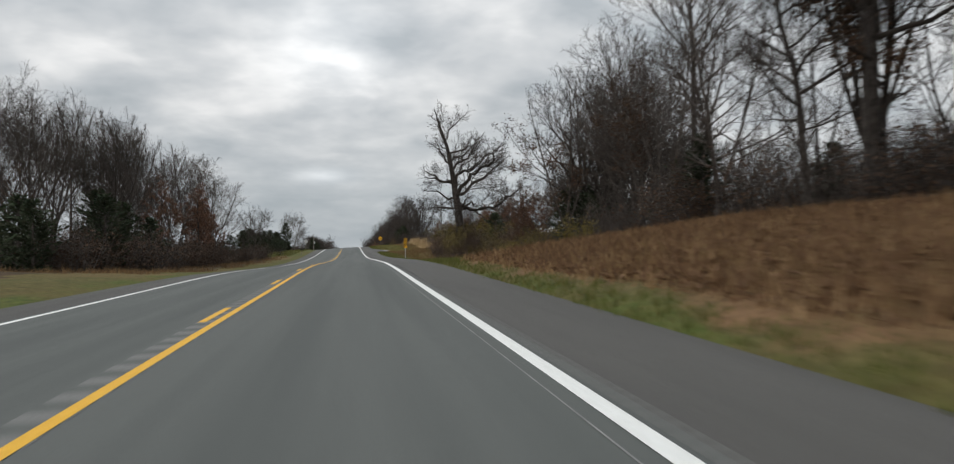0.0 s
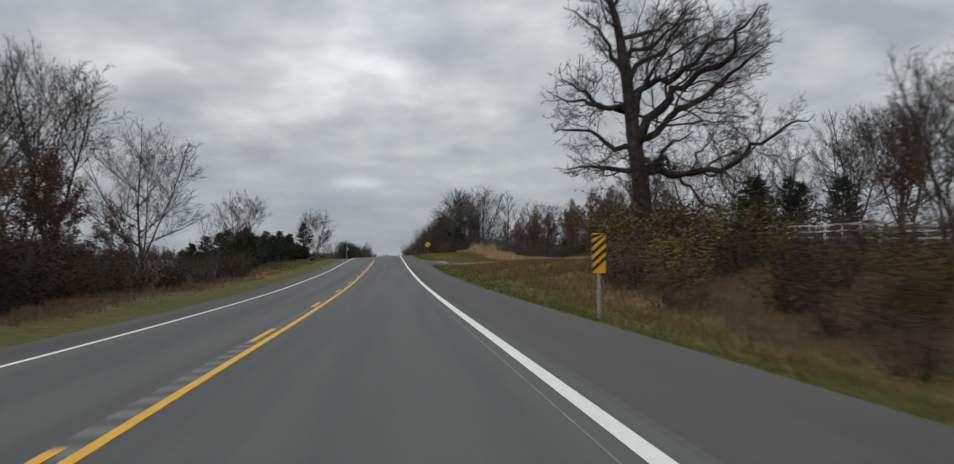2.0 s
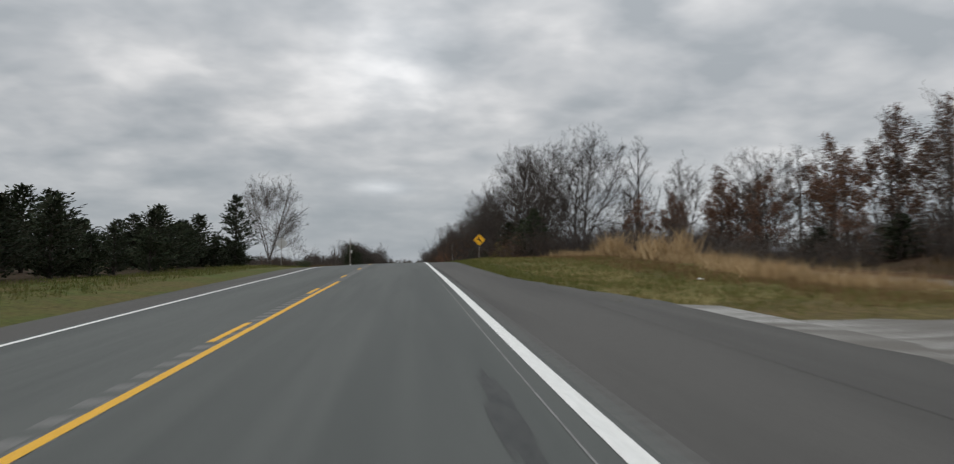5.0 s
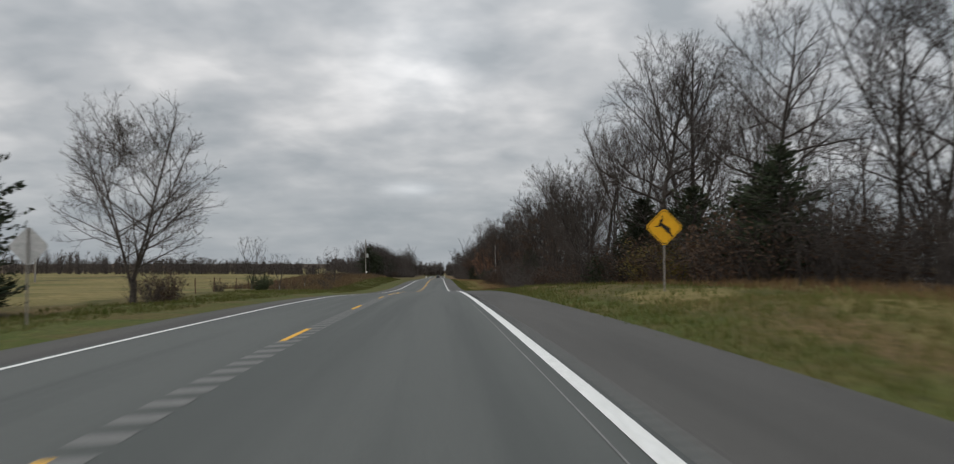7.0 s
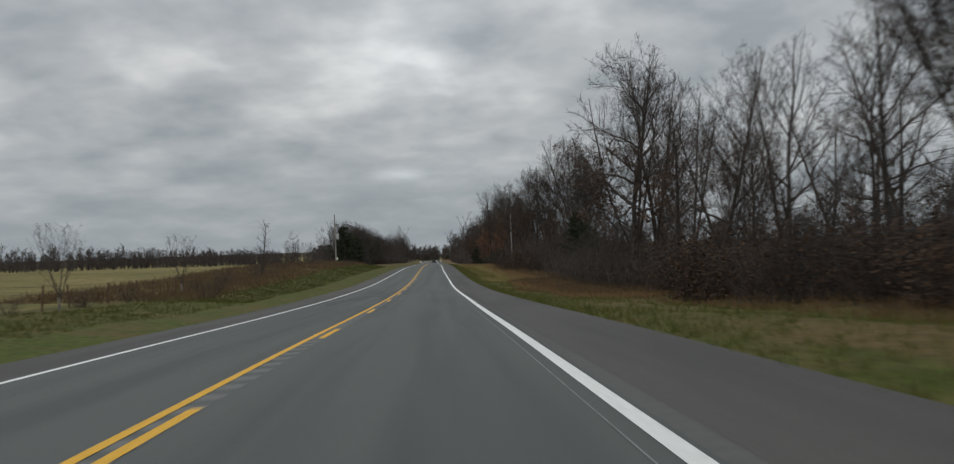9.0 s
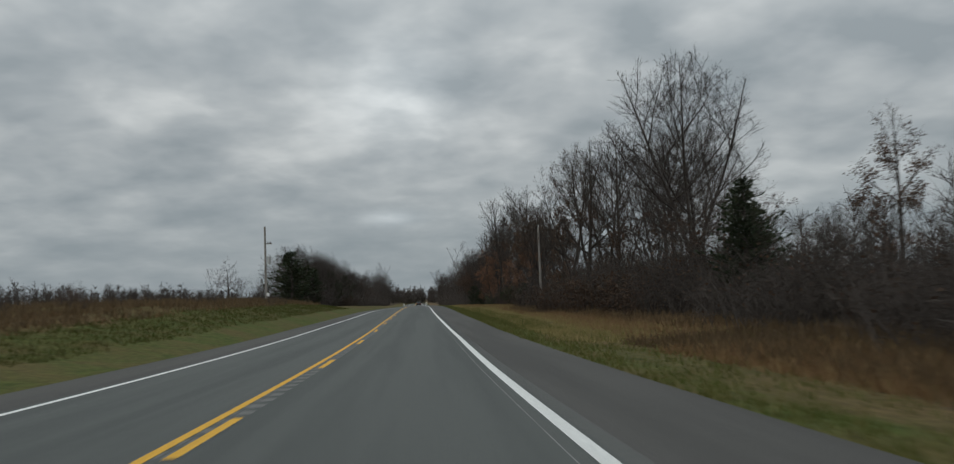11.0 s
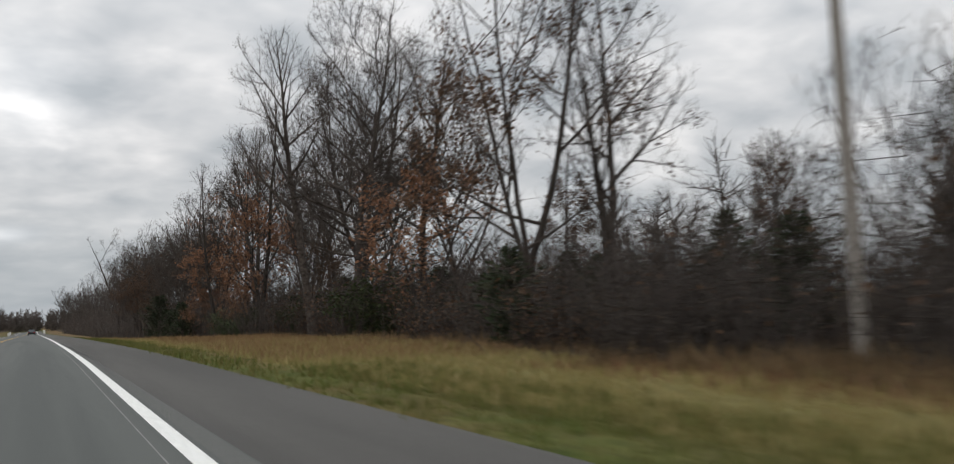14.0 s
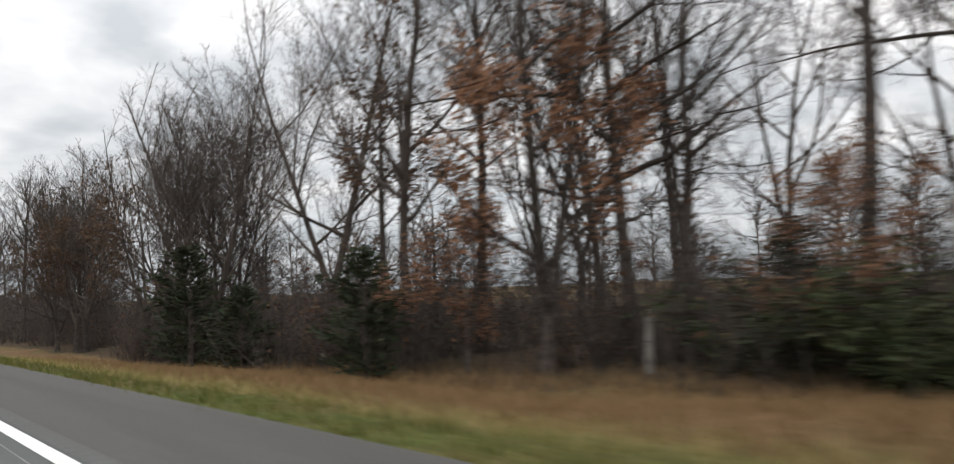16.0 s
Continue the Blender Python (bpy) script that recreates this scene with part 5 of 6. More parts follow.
# ---- grass ----
def grass(name, label, material, count, xr, yr, height, seed, spread=0.1, keep=None, blades=5, width=0.012):
    g = np.random.default_rng(seed)
    x, y = g.uniform(*xr, count), g.uniform(*yr, count)
    if keep is not None:
        k = keep(x, y)
        x, y = x[k], y[k]
    m = len(x)
    z = ground_at(x, y)
    h = g.uniform(*height, m) * (0.6 + 0.8 * g.random(m))
    bx = np.repeat(x, blades) + g.normal(0, spread, m * blades)
    by = np.repeat(y, blades) + g.normal(0, spread, m * blades)
    bz = np.repeat(z, blades)
    bh = np.repeat(h, blades) * g.uniform(0.6, 1.15, m * blades)
    a = g.uniform(0, 2 * np.pi, m * blades)
    w = width * (1 + bh * 2)
    lean = g.normal(0, 0.35, (m * blades, 2)) * bh[:, None]
    v = np.empty((m * blades, 3, 3))
    v[:, 0] = np.stack([bx - np.cos(a) * w, by - np.sin(a) * w, bz - 0.03], 1)
    v[:, 1] = np.stack([bx + np.cos(a) * w, by + np.sin(a) * w, bz - 0.03], 1)
    v[:, 2] = np.stack([bx + lean[:, 0], by + lean[:, 1], bz + bh], 1)
    k = m * blades
    me = bpy.data.meshes.new(name)
    me.vertices.add(3 * k)
    me.vertices.foreach_set("co", v.reshape(-1).astype(np.float32))
    me.loops.add(3 * k)
    me.loops.foreach_set("vertex_index", np.arange(3 * k, dtype=np.int32))
    me.polygons.add(k)
    me.polygons.foreach_set("loop_start", np.arange(0, 3 * k, 3, dtype=np.int32))
    me.update(calc_edges=True)
    me.materials.append(M[material])
    return tagged(new(name, me), label, "grass", kind="stuff")


APRON_Y, APRON_X = (132, 140, 144, 154.5, 158, 166), (5.8, 6.9, 7.75, 7.7, 6.9, 5.8)


def clear_of_drive(x, y):
    return ~((x > 7) & (x < 29) & (y > 145.2) & (y < 154)) & ~(x < np.interp(y, APRON_Y, APRON_X))


def edge_weight(lo, hi):
    return lambda x, y: (np.random.default_rng(3).random(len(x)) < np.clip((hi - np.abs(x)) / (hi - lo), 0.15, 1)) & clear_of_drive(x, y)


grass("grass", "short green verge grass along the asphalt edge", "blade", 26000, (5.92, 8.6), (-4, 480), (0.07, 0.16), 11, keep=lambda x, y: edge_weight(6.2, 8.6)(x, y) & ((y > 37) | (x < 6.9)) & ((y < 405) | (x < 7.5)))
grass("grass", "short green verge grass along the asphalt edge", "blade", 17000, (-9.0, -5.92), (8, 420), (0.07, 0.16), 12, keep=edge_weight(6.4, 9.0))
grass("grass", "mixed tan and green roadside grass", "blade", 9000, (8, 14.5), (40, 340), (0.08, 0.2), 13, keep=clear_of_drive)
grass("dry_grass", "tan withered grass on the roadside slope", "dry", 18000, (7.6, 16), (-4, 310), (0.12, 0.34), 14, 0.14, keep=lambda x, y: clear_of_drive(x, y) & ~((y > 150) & (y < 300) & (x < 12)))
grass("dry_grass", "tan withered grass on the roadside slope", "dry", 9000, (-16, -8), (40, 420), (0.12, 0.35), 15, 0.14, keep=lambda x, y: (y < 142) | (y > 300) & (x < -11.2))
grass("grass", "green verge grass before the hay field", "blade", 9000, (-11.8, -8), (296, 430), (0.07, 0.18), 47)
grass("grass", "green grass below the cedar row", "blade", 9000, (-14, -8), (142, 300), (0.07, 0.2), 25)
grass("dry_grass", "tall brown weeds beside the hay field", "weed", 9000, (-24, -11.5), (296, 425), (0.25, 0.55), 16, 0.2, width=0.012)
grass("dry_grass", "tall brown weeds at the wood's edge", "weed", 5000, (9.6, 16), (296, 334), (0.15, 0.45), 17, 0.18, width=0.012)
grass("dry_grass", "tall brown weeds at the wood's edge", "weed", 2200, (13.9, 16), (350, 480), (0.15, 0.4), 27, 0.18, width=0.01)
grass("dry_grass", "dry grass on the railway cutting", "weed", 8000, (29, 46), (112, 185), (0.2, 0.6), 18, 0.2)
sg = np.random.default_rng(77)
for i in range(46):
    cy = 163 + 51 * (i + sg.random()) / 46
    cx = 15.6 + 5.5 * sg.random() ** 1.3
    hh = sg.choice((0.25, 0.35, 0.5, 0.75, 1.35), p=(0.3, 0.3, 0.22, 0.13, 0.05))
    r = sg.uniform(0.7, 1.5)
    grass("straw_grass", "clump of tall pale straw-coloured grass before the trees", "straw", 120, (cx - r, cx + r), (cy - r * 1.3, cy + r * 1.3), (hh * 0.7, hh), 500 + i, 0.2, width=0.013)
grass("grass", "mown grass between road and straw grass", "blade", 4000, (6.5, 16), (152, 215), (0.05, 0.14), 20)
grass("dry_grass", "tan mown grass between road and straw grass", "tan", 6000, (7.6, 16), (154, 215), (0.05, 0.15), 50)

grass("dry_grass", "tan and green mown grass before the wood", "tan", 15000, (7.4, 14.6), (334, 425), (0.08, 0.2), 44, 0.13)
grass("grass", "green and tan mown grass before the wood", "blade", 4200, (7.0, 9.4), (345, 405), (0.08, 0.19), 48, 0.13)
grass("dry_grass", "rust-brown weeds on the wet verge", "dry", 6000, (9.2, 14), (292, 328), (0.1, 0.34), 49, 0.16)
grass("dry_grass", "red-brown weeds along the foot of the thicket", "weed", 3600, (12.9, 15.6), (336, 404), (0.18, 0.5), 50, 0.18, width=0.012)
grass("dry_grass", "pale brown grass thinning towards the road", "sedge", 2600, (10.2, 14.6), (334, 372), (0.1, 0.3), 51, 0.16, width=0.012)
grass("dry_grass", "red-brown weeds thinning towards the road", "rust_tuft", 2200, (11.4, 14.5), (334, 404), (0.1, 0.32), 52, 0.16, width=0.012)
grass("dry_grass", "brown sedge grass before the wood", "sedge", 12000, (7.8, 15), (408, 480), (0.1, 0.24), 45, 0.13)
grass("grass", "short grass of the mown strip", "tan", 3000, (7.2, 8.6), (420, 480), (0.07, 0.15), 46, 0.13)
grass("dry_grass", "rust-brown tufts on the leaf-strewn bank", "rust_tuft", 7500, (7.2, 16.5), (2, 38), (0.12, 0.36), 41, 0.16, width=0.014)
grass("dry_grass", "pale brown tufts on the leaf-strewn bank", "sedge", 5000, (7.0, 16.5), (2, 38), (0.1, 0.3), 42, 0.2, width=0.014)
grass("grass", "green grass at the foot of the bank", "blade", 5000, (6.4, 14), (35, 54), (0.07, 0.2), 51)
lg = np.random.default_rng(43)
lx, ly = lg.uniform(7.0, 17, 30000), lg.uniform(3, 38, 30000)
lp = np.stack([lx, ly, ground_at(lx, ly) + lg.uniform(0.02, 0.16, 30000)], 1)
tagged(tri_mesh("fallen_leaves", *leaves_of(lp, lg.uniform(0.06, 0.15, 30000), lg), "rust_tuft"), "fallen rust-brown leaves strewn over the bank", "leaves", kind="stuff")

# ---- driveway, culvert ----
gx2 = np.concatenate([np.linspace(7.3, 12, 14), np.linspace(12.8, 30, 26)])
dv, df = [], []
for i, x in enumerate(gx2):
    wob = 0.25 * math.sin(x * 1.9) + 0.15 * math.sin(x * 4.7)
    a = float(np.interp(x, [7.3, 9, 12, 30], [144.8, 146, 147.6, 147.4])) + wob
    b = float(np.interp(x, [7.3, 9, 12, 30], [154.6, 153.4, 152.3, 151.5])) + wob * 0.6
    for j in range(9):
        y = a + (b - a) * j / 8
        z = max(float(ground_at(np.array([x]), np.array([y]))[0]), road_h(EDGE, y) - 0.09 if x < 8.4 else -9) + 0.05 - (0.12 if j in (0, 8) else 0)
        dv.append((x, y, z))
for i in range(len(gx2) - 1):
    for j in range(8):
        q = i * 9 + j
        df.append((q, q + 9, q + 10, q + 1))
tagged(mesh_ob("driveway", dv, df, M["gravel"], smooth=True), "pale gravel driveway crossing the railway", "driveway", kind="structure")
av, af = [], []
ay = np.linspace(132, 166, 69)
for j, y in enumerate(ay):
    wide = float(np.interp(y, APRON_Y, APRON_X)) + 0.07 * math.sin(y * 2.3) + 0.05 * math.sin(y * 5.1)
    for f in (0, 0.03, 0.97, 1.0):
        x = EDGE - 0.04 + (max(wide, EDGE) - EDGE + 0.04) * f
        av.append((x, y, road_h(min(x, EDGE), y) - 0.025 * max(0.0, x - EDGE) + (0.0 if f == 0 else 0.003 if f < 1 else -0.12)))
for j in range(len(ay) - 1):
    for i in range(3):
        q = j * 4 + i
        af.append((q, q + 1, q + 5, q + 4))
tagged(mesh_ob("apron", av, af, M["shoulder"]), "worn asphalt apron at the driveway mouth", "road", kind="structure")

# dark washed-out soil beside the apron
sv, sf = [], []
for j in range(15):
    for i in range(8):
        x, y = 6.0 + 3.2 * i / 7 + 0.25 * math.sin(j * 1.7), 135.5 + 8.5 * j / 14
        rim = i in (0, 7) or j in (0, 14)
        sv.append((x, y, float(ground_at(np.array([x]), np.array([y]))[0]) + (-0.15 if rim else 0.05 + 0.12 * noise.noise((x * 1.3, y * 1.1, 4.0)) + 0.05 * noise.noise((x * 4, y * 4, 1.0)))))
for j in range(14):
    for i in range(7):
        q = j * 8 + i
        sf.append((q, q + 1, q + 9, q + 8))
tagged(mesh_ob("washed_soil", sv, sf, M["soil"], smooth=True), "dark washed-out soil beside the driveway apron", "soil", kind="structure")

culvert = tagged(new("culvert"), "broken concrete culvert end under the driveway", "culvert")
culvert.location = (8.0, 142.6, ground_h(8.0, 142.6) - 0.3)
pipe = bmesh.new()
for k, (r, yy) in enumerate(((0.28, 0), (0.34, 0), (0.34, 1.6), (0.28, 1.6))):
    bmesh.ops.create_circle(pipe, segments=16, radius=r, matrix=Matrix.Translation((0, yy, 0.05)) @ Matrix.Rotation(radians(90), 4, "X"))
pipe.verts.ensure_lookup_table()
for k in range(4):
    for s in range(16):
        a, b = k * 16 + s, k * 16 + (s + 1) % 16
        c, d = ((k + 1) % 4) * 16 + (s + 1) % 16, ((k + 1) % 4) * 16 + s
        pipe.faces.new([pipe.verts[q] for q in (a, b, c, d)])
part("pipe", pipe, M["ballast"], culvert)
for k in range(9):
    r = random.Random(200 + k)
    bm = bmesh.new()
    bmesh.ops.create_icosphere(bm, subdivisions=1, radius=r.uniform(0.1, 0.22))
    for v in bm.verts:
        v.co *= r.uniform(0.75, 1.2)
        v.co.z *= 0.6
    bmesh.ops.translate(bm, vec=(r.uniform(-0.9, 0.7), r.uniform(-0.9, 0.5), r.uniform(-0.08, 0.06)), verts=bm.verts)
    part("stone", bm, M["shoulder"], culvert, "lump of broken asphalt")

# ---- railway ----
track = tagged(new("railway_track"), "single railway track on pale ballast beside the road", "railway")


def track_z(y):
    return ground_h(28, y, False) + 0.12


bv, bf = [], []
ys = list(range(138, 366, 3))
for y in ys:
    for dx, dz in ((-4.8, -0.45), (-1.7, 0.18), (1.7, 0.18), (3.0, -0.35)):
        bv.append((28 + dx, y, track_z(y) + dz - (0.7 if y == ys[0] else 0)))
for j in range(len(ys) - 1):
    for i in range(3):
        q = j * 4 + i
        bf.append((q, q + 1, q + 5, q + 4))
mesh_ob("ballast", bv, bf, M["ballast"], track, "pale crushed-stone ballast")
for s in (-0.72, 0.72):
    v, f = [], []
    prof8 = ((-0.07, 0.2), (0.07, 0.2), (0.012, 0.23), (0.035, 0.33), (0.035, 0.36), (-0.035, 0.36), (-0.035, 0.33), (-0.012, 0.23))
    for y in ys:
        for dx, dz in prof8:
            v.append((28 + s + dx, y, track_z(y) + dz))
    for j in range(len(ys) - 1):
        for i in range(8):
            a, b = j * 8 + i, j * 8 + (i + 1) % 8
            f.append((a, b, b + 8, a + 8))
    mesh_ob("rail", v, f, M["rust"], track, "rust-brown steel rail")
tie = part("tie", box_bm((2.6, 0.22, 0.16), bevel=0.015), M["tie"], track)
tie.location = (28, 140, track_z(140) + 0.13)
for k in range(1, 75):
    t = tie.copy()
    scene.collection.objects.link(t)
    y = 140 + 0.58 * k
    t.location = (28, y, track_z(y) + 0.13)

# ---- white fence on the bank ----
fence = tagged(new("board_fence"), "white vinyl board fence along the top of the cutting", "fence")
fpts = []
for k in range(35):
    y = 90.7 + 2.39 * k
    x = 34 + 4.6 * max(0.0, (y - 117) / 55) ** 1.5
    fpts.append((x, y, ground_h(x, y)))
post = None
for x, y, z in fpts:
    if post is None:
        bm = box_bm((0.13, 0.13, 1.5), (0, 0, 0.65), bevel=0.01)
        post = part("post", bm, M["vinyl"], fence)
        o = post
    else:
        o = post.copy()
        scene.collection.objects.link(o)
    o.location = (x, y, z)
for (x0, y0, z0), (x1, y1, z1) in zip(fpts, fpts[1:]):
    for hh in (0.35, 0.8, 1.25):
        a, b = Vector((x0, y0, z0 + hh)), Vector((x1, y1, z1 + hh))
        d = b - a
        part("rail", box_bm((0.04, d.length, 0.14), (a + b) / 2, d.to_track_quat("Y", "Z").to_matrix().to_4x4()), M["vinyl"], fence)

marker = tagged(new("marker_post"), "short white marker post with a red top by the track", "post")
marker.location = (26.4, 139, ground_h(26.4, 139))
part("post", rod_bm(0.06, 0.06, 1.25), M["vinyl"], marker)
part("plate", box_bm((0.28, 0.02, 0.38), (0, -0.07, 1.05), bevel=0.008), mat("red_plate", (0.35, 0.05, 0.03), (0.45, 0.08, 0.05), 5, 0.6), marker, "faded red plate")


# ---- signs ----
def slab(points, thick, y):
    """A flat plate in the xz plane that faces -y."""
    bm = bmesh.new()
    f = bm.faces.new([bm.verts.new((px, y, pz)) for px, pz in points])
    g = bmesh.ops.extrude_face_region(bm, geom=[f])
    bmesh.ops.translate(bm, vec=(0, thick, 0), verts=[v for v in g["geom"] if isinstance(v, bmesh.types.BMVert)])
    bmesh.ops.recalc_face_normals(bm, faces=bm.faces)
    return bm


def diamond(r, cz):
    c = 0.06
    return [(-c, cz - r + c), (c, cz - r + c), (r - c, cz - c), (r - c, cz + c), (c, cz + r - c), (-c, cz + r - c), (-r + c, cz + c), (-r + c, cz - c)]


def warning_sign(x, y, cz, label, back=False):
    z = ground_h(x, y)
    s = tagged(new("warning_sign"), label, "sign")
    s.location = (x, y, z)
    h = cz - z
    part("post", box_bm((0.048, 0.045, h + 0.75), (0, 0, (h + 0.55) / 2 - 0.1), bevel=0.006), M["pole"], s, "weathered post")
    side = 0.035 if back else -0.035
    part("plate", slab(diamond(0.6, h), 0.006, side - 0.003), M["galv"] if back else M["sign_yellow"], s, "grey unpainted back of the sign" if back else "yellow diamond plate")
    if not back:
        rim = bmesh.new()
        outer, inner = diamond(0.565, h), diamond(0.54, h)
        vo = [rim.verts.new((a, -0.043, b)) for a, b in outer]
        vi = [rim.verts.new((a, -0.043, b)) for a, b in inner]
        for k in range(8):
            rim.faces.new((vo[k], vo[(k + 1) % 8], vi[(k + 1) % 8], vi[k]))
        part("border", rim, M["black"], s, "thin black border")
        # the black symbol as plain slanted bars
        for px, pz, ln, wd, an in ((0.02, 0.0, 0.42, 0.15, -38), (-0.11, 0.16, 0.2, 0.08, 62), (-0.2, 0.03, 0.2, 0.05, 10), (0.2, -0.2, 0.22, 0.05, -60), (0.12, -0.16, 0.2, 0.05, -28), (-0.06, 0.3, 0.14, 0.035, 110)):
            ca, sa = math.cos(radians(an)), math.sin(radians(an))
            q = [(px + ca * u * ln / 2 - sa * v * wd / 2, h + pz + sa * u * ln / 2 + ca * v * wd / 2) for u, v in ((-1, -0.6), (0.7, -1), (1, 0), (0.7, 1), (-1, 0.6))]
            part("symbol_bar", slab(q, 0.002, -0.044), M["black"], s)
    return s


warning_sign(9.34, 219.8, 4.2, "yellow diamond warning sign with a black symbol on a steel post")
warning_sign(-9.3, 218.9, 3.6, "grey back of a diamond road sign on a post", True)

om = tagged(new("object_marker"), "yellow and black striped hazard marker on a thin post", "sign")
oz = ground_h(6.7, 72.08)
om.location = (6.6, 72.08, oz)
ch = 1.77 - oz
part("post", box_bm((0.055, 0.04, ch + 0.45), (0, 0, (ch + 0.25) / 2), bevel=0.005), M["galv"], om, "galvanised steel post")
part("plate", box_bm((0.29, 0.006, 0.84), (0, -0.03, ch), bevel=0.002), M["sign_yellow"], om, "yellow plate")
for k in range(-4, 6):
    c0 = ch - 0.42 + k * 0.175 + 0.02
    q = []
    for px, pz in ((-0.145, c0), (0.145, c0 + 0.26), (0.145, c0 + 0.345), (-0.145, c0 + 0.085)):
        q.append((px, min(max(pz, ch - 0.42), ch + 0.42)))
    if q[2][1] - q[0][1] > 0.02 and (q[1][1] < ch + 0.419 or q[0][1] < ch + 0.38) and (q[3][1] > ch - 0.419):
        part("stripe", slab(q, 0.002, -0.036), M["black"], om, "black slanting stripe")

# ---- mailbox ----
mb = tagged(new("mailbox"), "leaning black roadside mailbox on a bent post", "mailbox")
mb.location = (-6.7, 152.9, ground_h(-6.7, 152.9))
part("post", rod_bm(0.035, 0.03, 0.95, turn=Matrix.Rotation(radians(9), 4, "Y") @ Matrix.Rotation(radians(-6), 4, "X"), seg=8), M["pale_bark"], mb, "thin weathered post")
part("arm", rod_bm(0.025, 0.025, 0.5, (-0.06, 0.08, 0.85), Matrix.Rotation(radians(75), 4, "Y"), seg=8), M["pale_bark"], mb)
bm = bmesh.new()
prof = [(-0.11, 0), (0.11, 0), (0.11, 0.16)] + [(0.11 * math.cos(a), 0.16 + 0.11 * math.sin(a)) for a in np.linspace(0.3, math.pi - 0.3, 7)] + [(-0.11, 0.16)]
va = [bm.verts.new((-0.28, px, pz)) for px, pz in prof]
vb = [bm.verts.new((0.28, px, pz)) for px, pz in prof]
bm.faces.new(va)
bm.faces.new(list(reversed(vb)))
for k in range(len(prof)):
    bm.faces.new((va[k], vb[k], vb[(k + 1) % len(prof)], va[(k + 1) % len(prof)]))
bmesh.ops.transform(bm, matrix=Matrix.Translation((0.18, 0, 0.93)) @ Matrix.Rotation(radians(-14), 4, "Y"), verts=bm.verts)
box = part("box", bm, M["black"], mb, "black sheet-metal box")
part("flag", box_bm((0.1, 0.01, 0.05), (0.2, -0.13, 1.2)), M["rust"], box, "small red flag")


# ---- utility poles ----
def utility_pole(x, y, top, lean, label, transformer, arm):
    z = ground_h(x, y)
    p = tagged(new("utility_pole"), label, "utility pole")
    p.location = (x, y, z)
    p.rotation_euler = (0, radians(lean), 0)
    h = top - z
    part("shaft", rod_bm(0.15, 0.1, h + 0.4, (0, 0, -0.4), seg=14), M["pole"], p, "weathered grey wooden pole")
    if transformer:
        t = part("transformer", rod_bm(0.24, 0.24, 0.85, (0.42, 0, h * 0.5), seg=16), M["galv"], p, "grey transformer can")
        part("lid", rod_bm(0.26, 0.2, 0.1, (0.42, 0, h * 0.5 + 0.85), seg=16), M["galv"], t)
        part("bracket", box_bm((0.3, 0.08, 0.08), (0.2, 0, h * 0.5 + 0.6)), M["galv"], t)
        for k in range(3):
            part("insulator", rod_bm(0.06, 0.035, 0.22, (0.25 + 0.2 * k, 0, h * 0.77 + 0.04), seg=10), M["tie"], p, "dark insulator")
        part("crossarm", box_bm((0.85, 0.09, 0.09), (0.35, 0, h * 0.77)), M["pole"], p)
        V, F = [], []
        tube(V, F, [Vector((0.12 + 0.14 * math.sin(q), -0.12, h * 0.5 - 0.1 - 0.45 * (1 - math.cos(q)))) for q in np.linspace(0, 2 * math.pi, 13)], [0.018] * 13, 5)
        mesh_ob("cable_loop", [tuple(v) for v in V], F, M["black"], p, "hanging loop of cable")
        part("meter_box", box_bm((0.3, 0.2, 0.4), (0.2, 0, 0.9), bevel=0.02), M["vinyl"], p, "pale meter box")
    if arm:
        part("cutout", box_bm((0.12, 0.12, 0.75), (-0.28, 0, h - 0.15), Matrix.Rotation(radians(48), 4, "Y"), bevel=0.02), M["black"], p, "slanted black fuse cutout")
        part("pin", rod_bm(0.05, 0.03, 0.25, (0.02, 0, h), seg=10), M["galv"], p)
    return p


utility_pole(-15.3, 404, 8.95, -0.4, "grey wooden utility pole with a transformer at the field's edge", True, False)
utility_pole(15.96, 398.9, 7.65, -0.6, "weathered wooden utility pole standing before the trees", False, True)
utility_pole(-60, 330, 7.5, 0, "distant wooden utility pole in the hay field", False, False)

# ---- wire fence along the hay field ----
wf = tagged(new("wire_fence"), "rusty wire fence on thin posts along the hay field", "fence")
prev = None
for k in range(17):
    y = 246 + 4.2 * k
    x = -15.6 + 0.3 * math.sin(k * 2.1)
    z = ground_h(x, y)
    part("post", rod_bm(0.045, 0.04, 1.25, (x, y, z - 0.1), Matrix.Rotation(radians(4 * math.sin(k * 3.3)), 4, "Y"), seg=6), M["rust"], wf)
    if prev:
        for hh in (0.4, 0.75, 1.08):
            V, F = [], []
            tube(V, F, [Vector(prev) + Vector((0, 0, hh)), Vector((x, y, z + hh))], [0.008, 0.008], 3)
            mesh_ob("wire", [tuple(v) for v in V], F, M["rust"], wf)
    prev = (x, y, z)

# ---- old post at the wood's edge ----
stump = tagged(new("fence_post"), "short pale weathered fence post before the wood", "post")
stump.location = (15.5, 456.2, ground_h(15.5, 456.2) - 0.1)
part("shaft", rod_bm(0.1, 0.08, 1.35, turn=Matrix.Rotation(radians(4), 4, "Y"), seg=9), M["pale_bark"], stump)
part("top", rod_bm(0.08, 0.045, 0.07, (0.094, 0, 1.345), Matrix.Rotation(radians(4), 4, "Y"), seg=9), M["pale_bark"], stump, "split worn top")

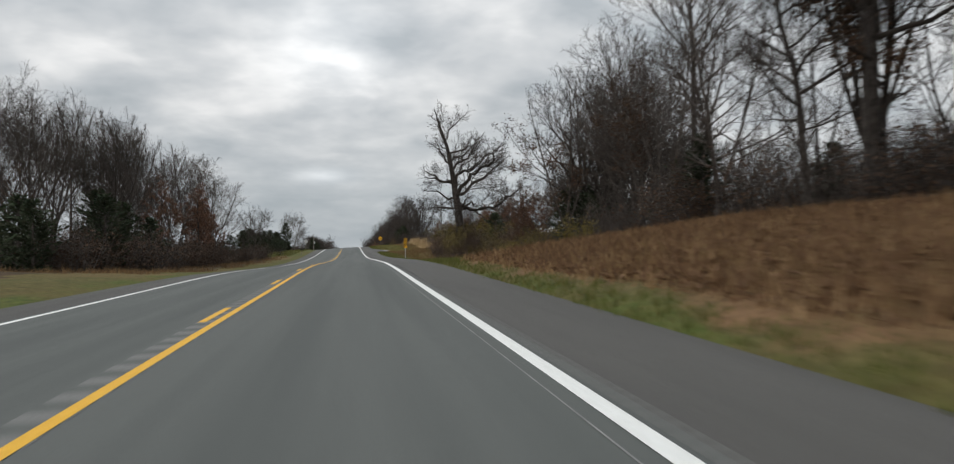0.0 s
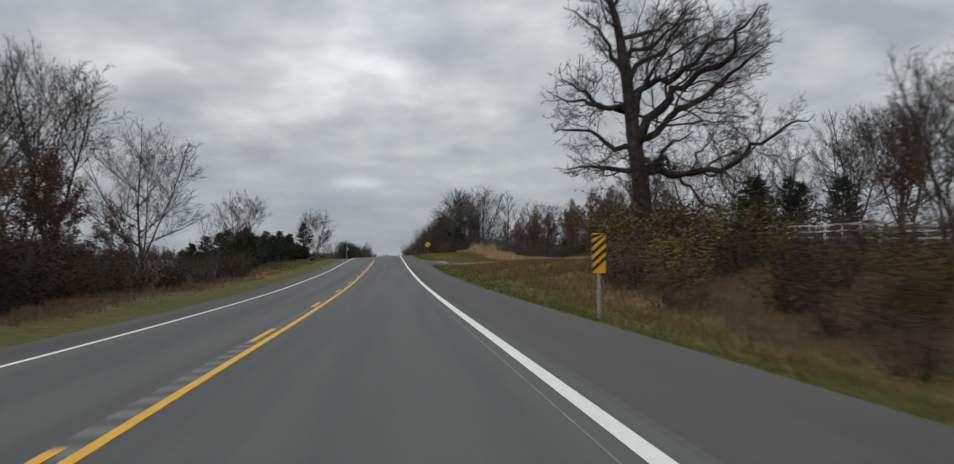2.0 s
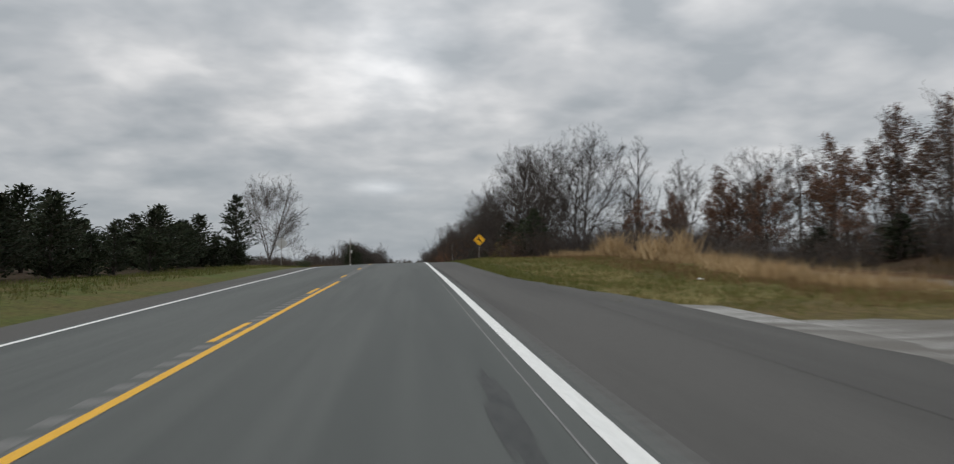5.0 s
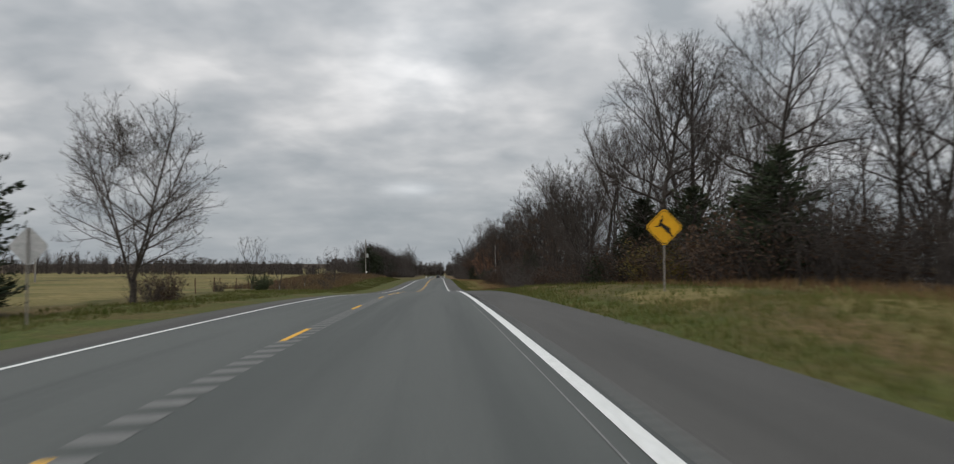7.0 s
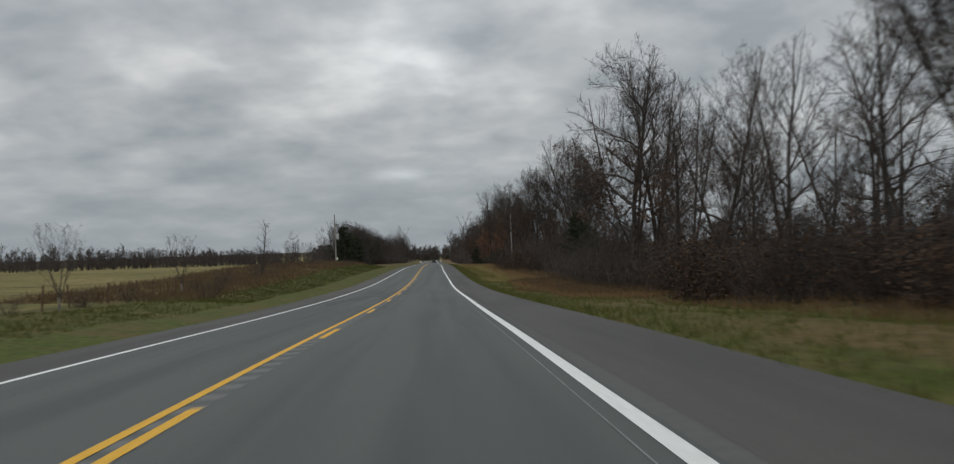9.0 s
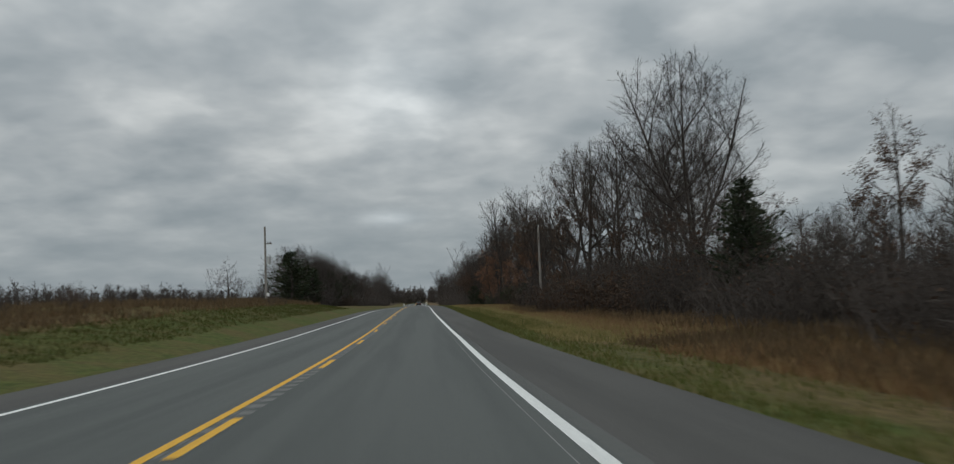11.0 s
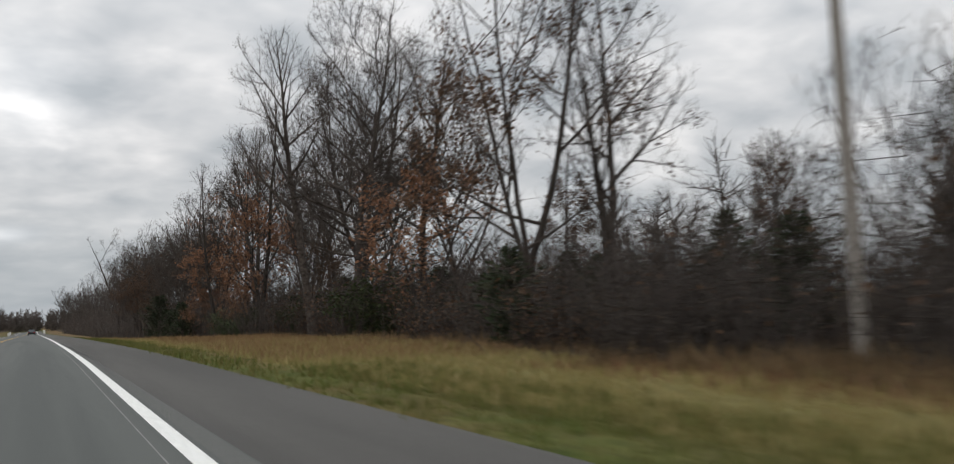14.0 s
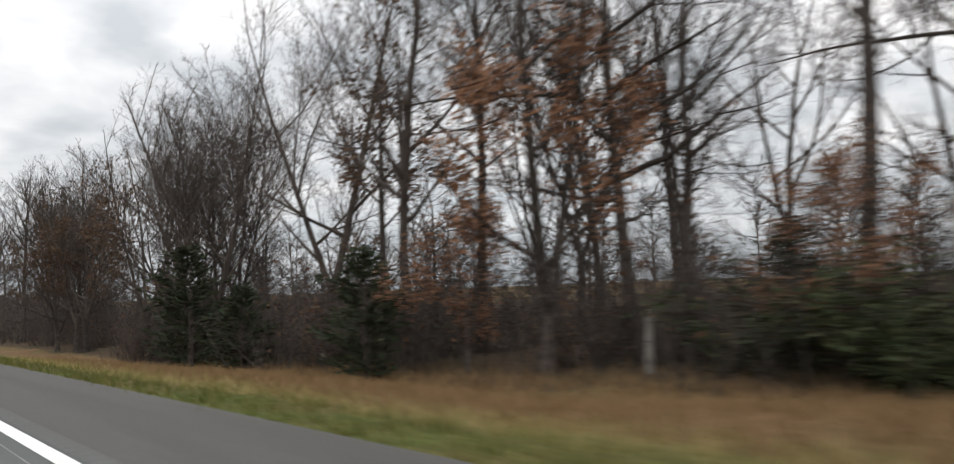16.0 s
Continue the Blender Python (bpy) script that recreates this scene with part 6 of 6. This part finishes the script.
# ---- litter on the verge ----
for k, (x, y, s) in enumerate(((9.3, 106.5, 0.08), (13.4, 53.5, 0.22), (12.5, 166, 0.11), (10.6, 388, 0.09))):
    r = random.Random(300 + k)
    bm = bmesh.new()
    bmesh.ops.create_icosphere(bm, subdivisions=2, radius=s)
    for v in bm.verts:
        v.co *= r.uniform(0.6, 1.15)
        v.co.z *= 0.5
    me = bpy.data.meshes.new("litter")
    bm.to_mesh(me)
    bm.free()
    me.materials.append(M["vinyl"])
    ob = tagged(new("litter", me), "crumpled white scrap of litter in the grass", "litter")
    ob.location = (x, y, ground_h(x, y) + s * 0.25)

# ---- bridge and car far down the road ----
bridge = tagged(new("bridge_parapet"), "low white concrete bridge walls far down the road", "bridge")
for s in (-1, 1):
    zz = [road_h(s * 5.6, y) for y in (760, 790)]
    part("wall", box_bm((0.35, 30, 0.95), (s * 6.1, 775, sum(zz) / 2 + 0.45), Matrix.Rotation(math.atan2(zz[1] - zz[0], 30), 4, "X"), bevel=0.04), M["concrete"], bridge, "white concrete parapet")
    for y in (759, 791):
        part("end_post", box_bm((0.5, 0.8, 1.25), (s * 6.1, y, road_h(s * 5.6, y) + 0.55), bevel=0.05), M["concrete"], bridge)

car = tagged(new("car"), "dark car far ahead on the grey highway", "car")
cy = 640.0
car.location = (2.0, cy, road_h(2.0, cy))
bm = bmesh.new()
rings = [(-2.2, 0.35, 0.85, 0.82), (-2.1, 0.28, 0.98, 0.88), (-1.2, 0.26, 1.0, 0.9), (1.0, 0.26, 0.95, 0.9), (2.0, 0.28, 0.82, 0.86), (2.25, 0.36, 0.66, 0.75)]
vs = [[bm.verts.new((sx * w, y, z)) for sx, z in ((-1, a), (1, a), (1, b), (-1, b))] for y, a, b, w in rings]
for i in range(len(vs) - 1):
    for k in range(4):
        bm.faces.new((vs[i][k], vs[i][(k + 1) % 4], vs[i + 1][(k + 1) % 4], vs[i + 1][k]))
bm.faces.new(vs[0])
bm.faces.new(list(reversed(vs[-1])))
bmesh.ops.recalc_face_normals(bm, faces=bm.faces)
bmesh.ops.bevel(bm, geom=bm.edges[:], offset=0.06, segments=2, affect="EDGES")
paint = mat("dark_car_paint", (0.02, 0.02, 0.024), (0.03, 0.03, 0.034), 3, 0.3, spec=0.5)
part("body", bm, paint, car)
bm = bmesh.new()
lo = [bm.verts.new(c) for c in ((-0.84, -2.0, 0.98), (0.84, -2.0, 0.98), (0.84, 0.9, 0.95), (-0.84, 0.9, 0.95))]
hi = [bm.verts.new(c) for c in ((-0.66, -1.5, 1.5), (0.66, -1.5, 1.5), (0.66, 0.1, 1.5), (-0.66, 0.1, 1.5))]
bm.faces.new(hi)
for k in range(4):
    bm.faces.new((lo[k], lo[(k + 1) % 4], hi[(k + 1) % 4], hi[k]))
bmesh.ops.bevel(bm, geom=bm.edges[:], offset=0.05, segments=2, affect="EDGES")
part("cabin", bm, mat("car_glass", (0.02, 0.025, 0.03), (0.03, 0.035, 0.04), 2, 0.1, spec=0.6), car, "dark tinted cabin")
for sx in (-0.8, 0.8):
    for y in (-1.35, 1.4):
        w = part("wheel", rod_bm(0.33, 0.33, 0.22, (sx - 0.11, y, 0.33), Matrix.Rotation(radians(90), 4, "Y"), seg=18), M["black"], car, "black tyre")
        part("rim", rod_bm(0.2, 0.18, 0.03, (sx + (0.11 if sx > 0 else -0.14), y, 0.33), Matrix.Rotation(radians(90), 4, "Y"), seg=14), M["galv"], w)
    part("tail_light", box_bm((0.3, 0.06, 0.14), (sx * 0.82, -2.2, 0.78), bevel=0.015), mat("tail_red", (0.3, 0.02, 0.02), (0.4, 0.03, 0.03), 4, 0.3), car, "red tail light")
part("bumper", box_bm((1.6, 0.14, 0.2), (0, -2.22, 0.45), bevel=0.04), M["black"], car)


# ---- stains and patches on the asphalt ----
def stain(x, y, rx, ry, seed, label):
    r = random.Random(seed)
    v = [(x, y, road_h(x, y) + 0.0035)]
    k = 26
    for i in range(k):
        a = 2 * math.pi * i / k
        f = r.uniform(0.62, 1.15)
        px, py = x + math.cos(a) * rx * f, y + math.sin(a) * ry * f
        v.append((px, py, road_h(px, py) + 0.0035))
    mesh_ob("stain", v, [(0, i + 1, (i + 1) % k + 1) for i in range(k)], M["stain"], road, label)


for i, (x, y, rx, ry) in enumerate(((3.25, 143, 0.12, 2.2), (-0.9, 299, 0.55, 1.5), (-0.5, 303.5, 0.5, 1.0), (0.5, 300.5, 0.3, 0.7), (-0.6, 308, 0.35, 0.8), (5.0, 40, 0.2, 1.4), (4.9, 110, 0.2, 1.2), (-1.9, 296.5, 0.75, 4.5), (-1.3, 305, 0.4, 3.2), (-2.7, 292, 0.5, 4.0))):
    stain(x, y, rx, ry, 400 + i, "dark oily stain on the asphalt")
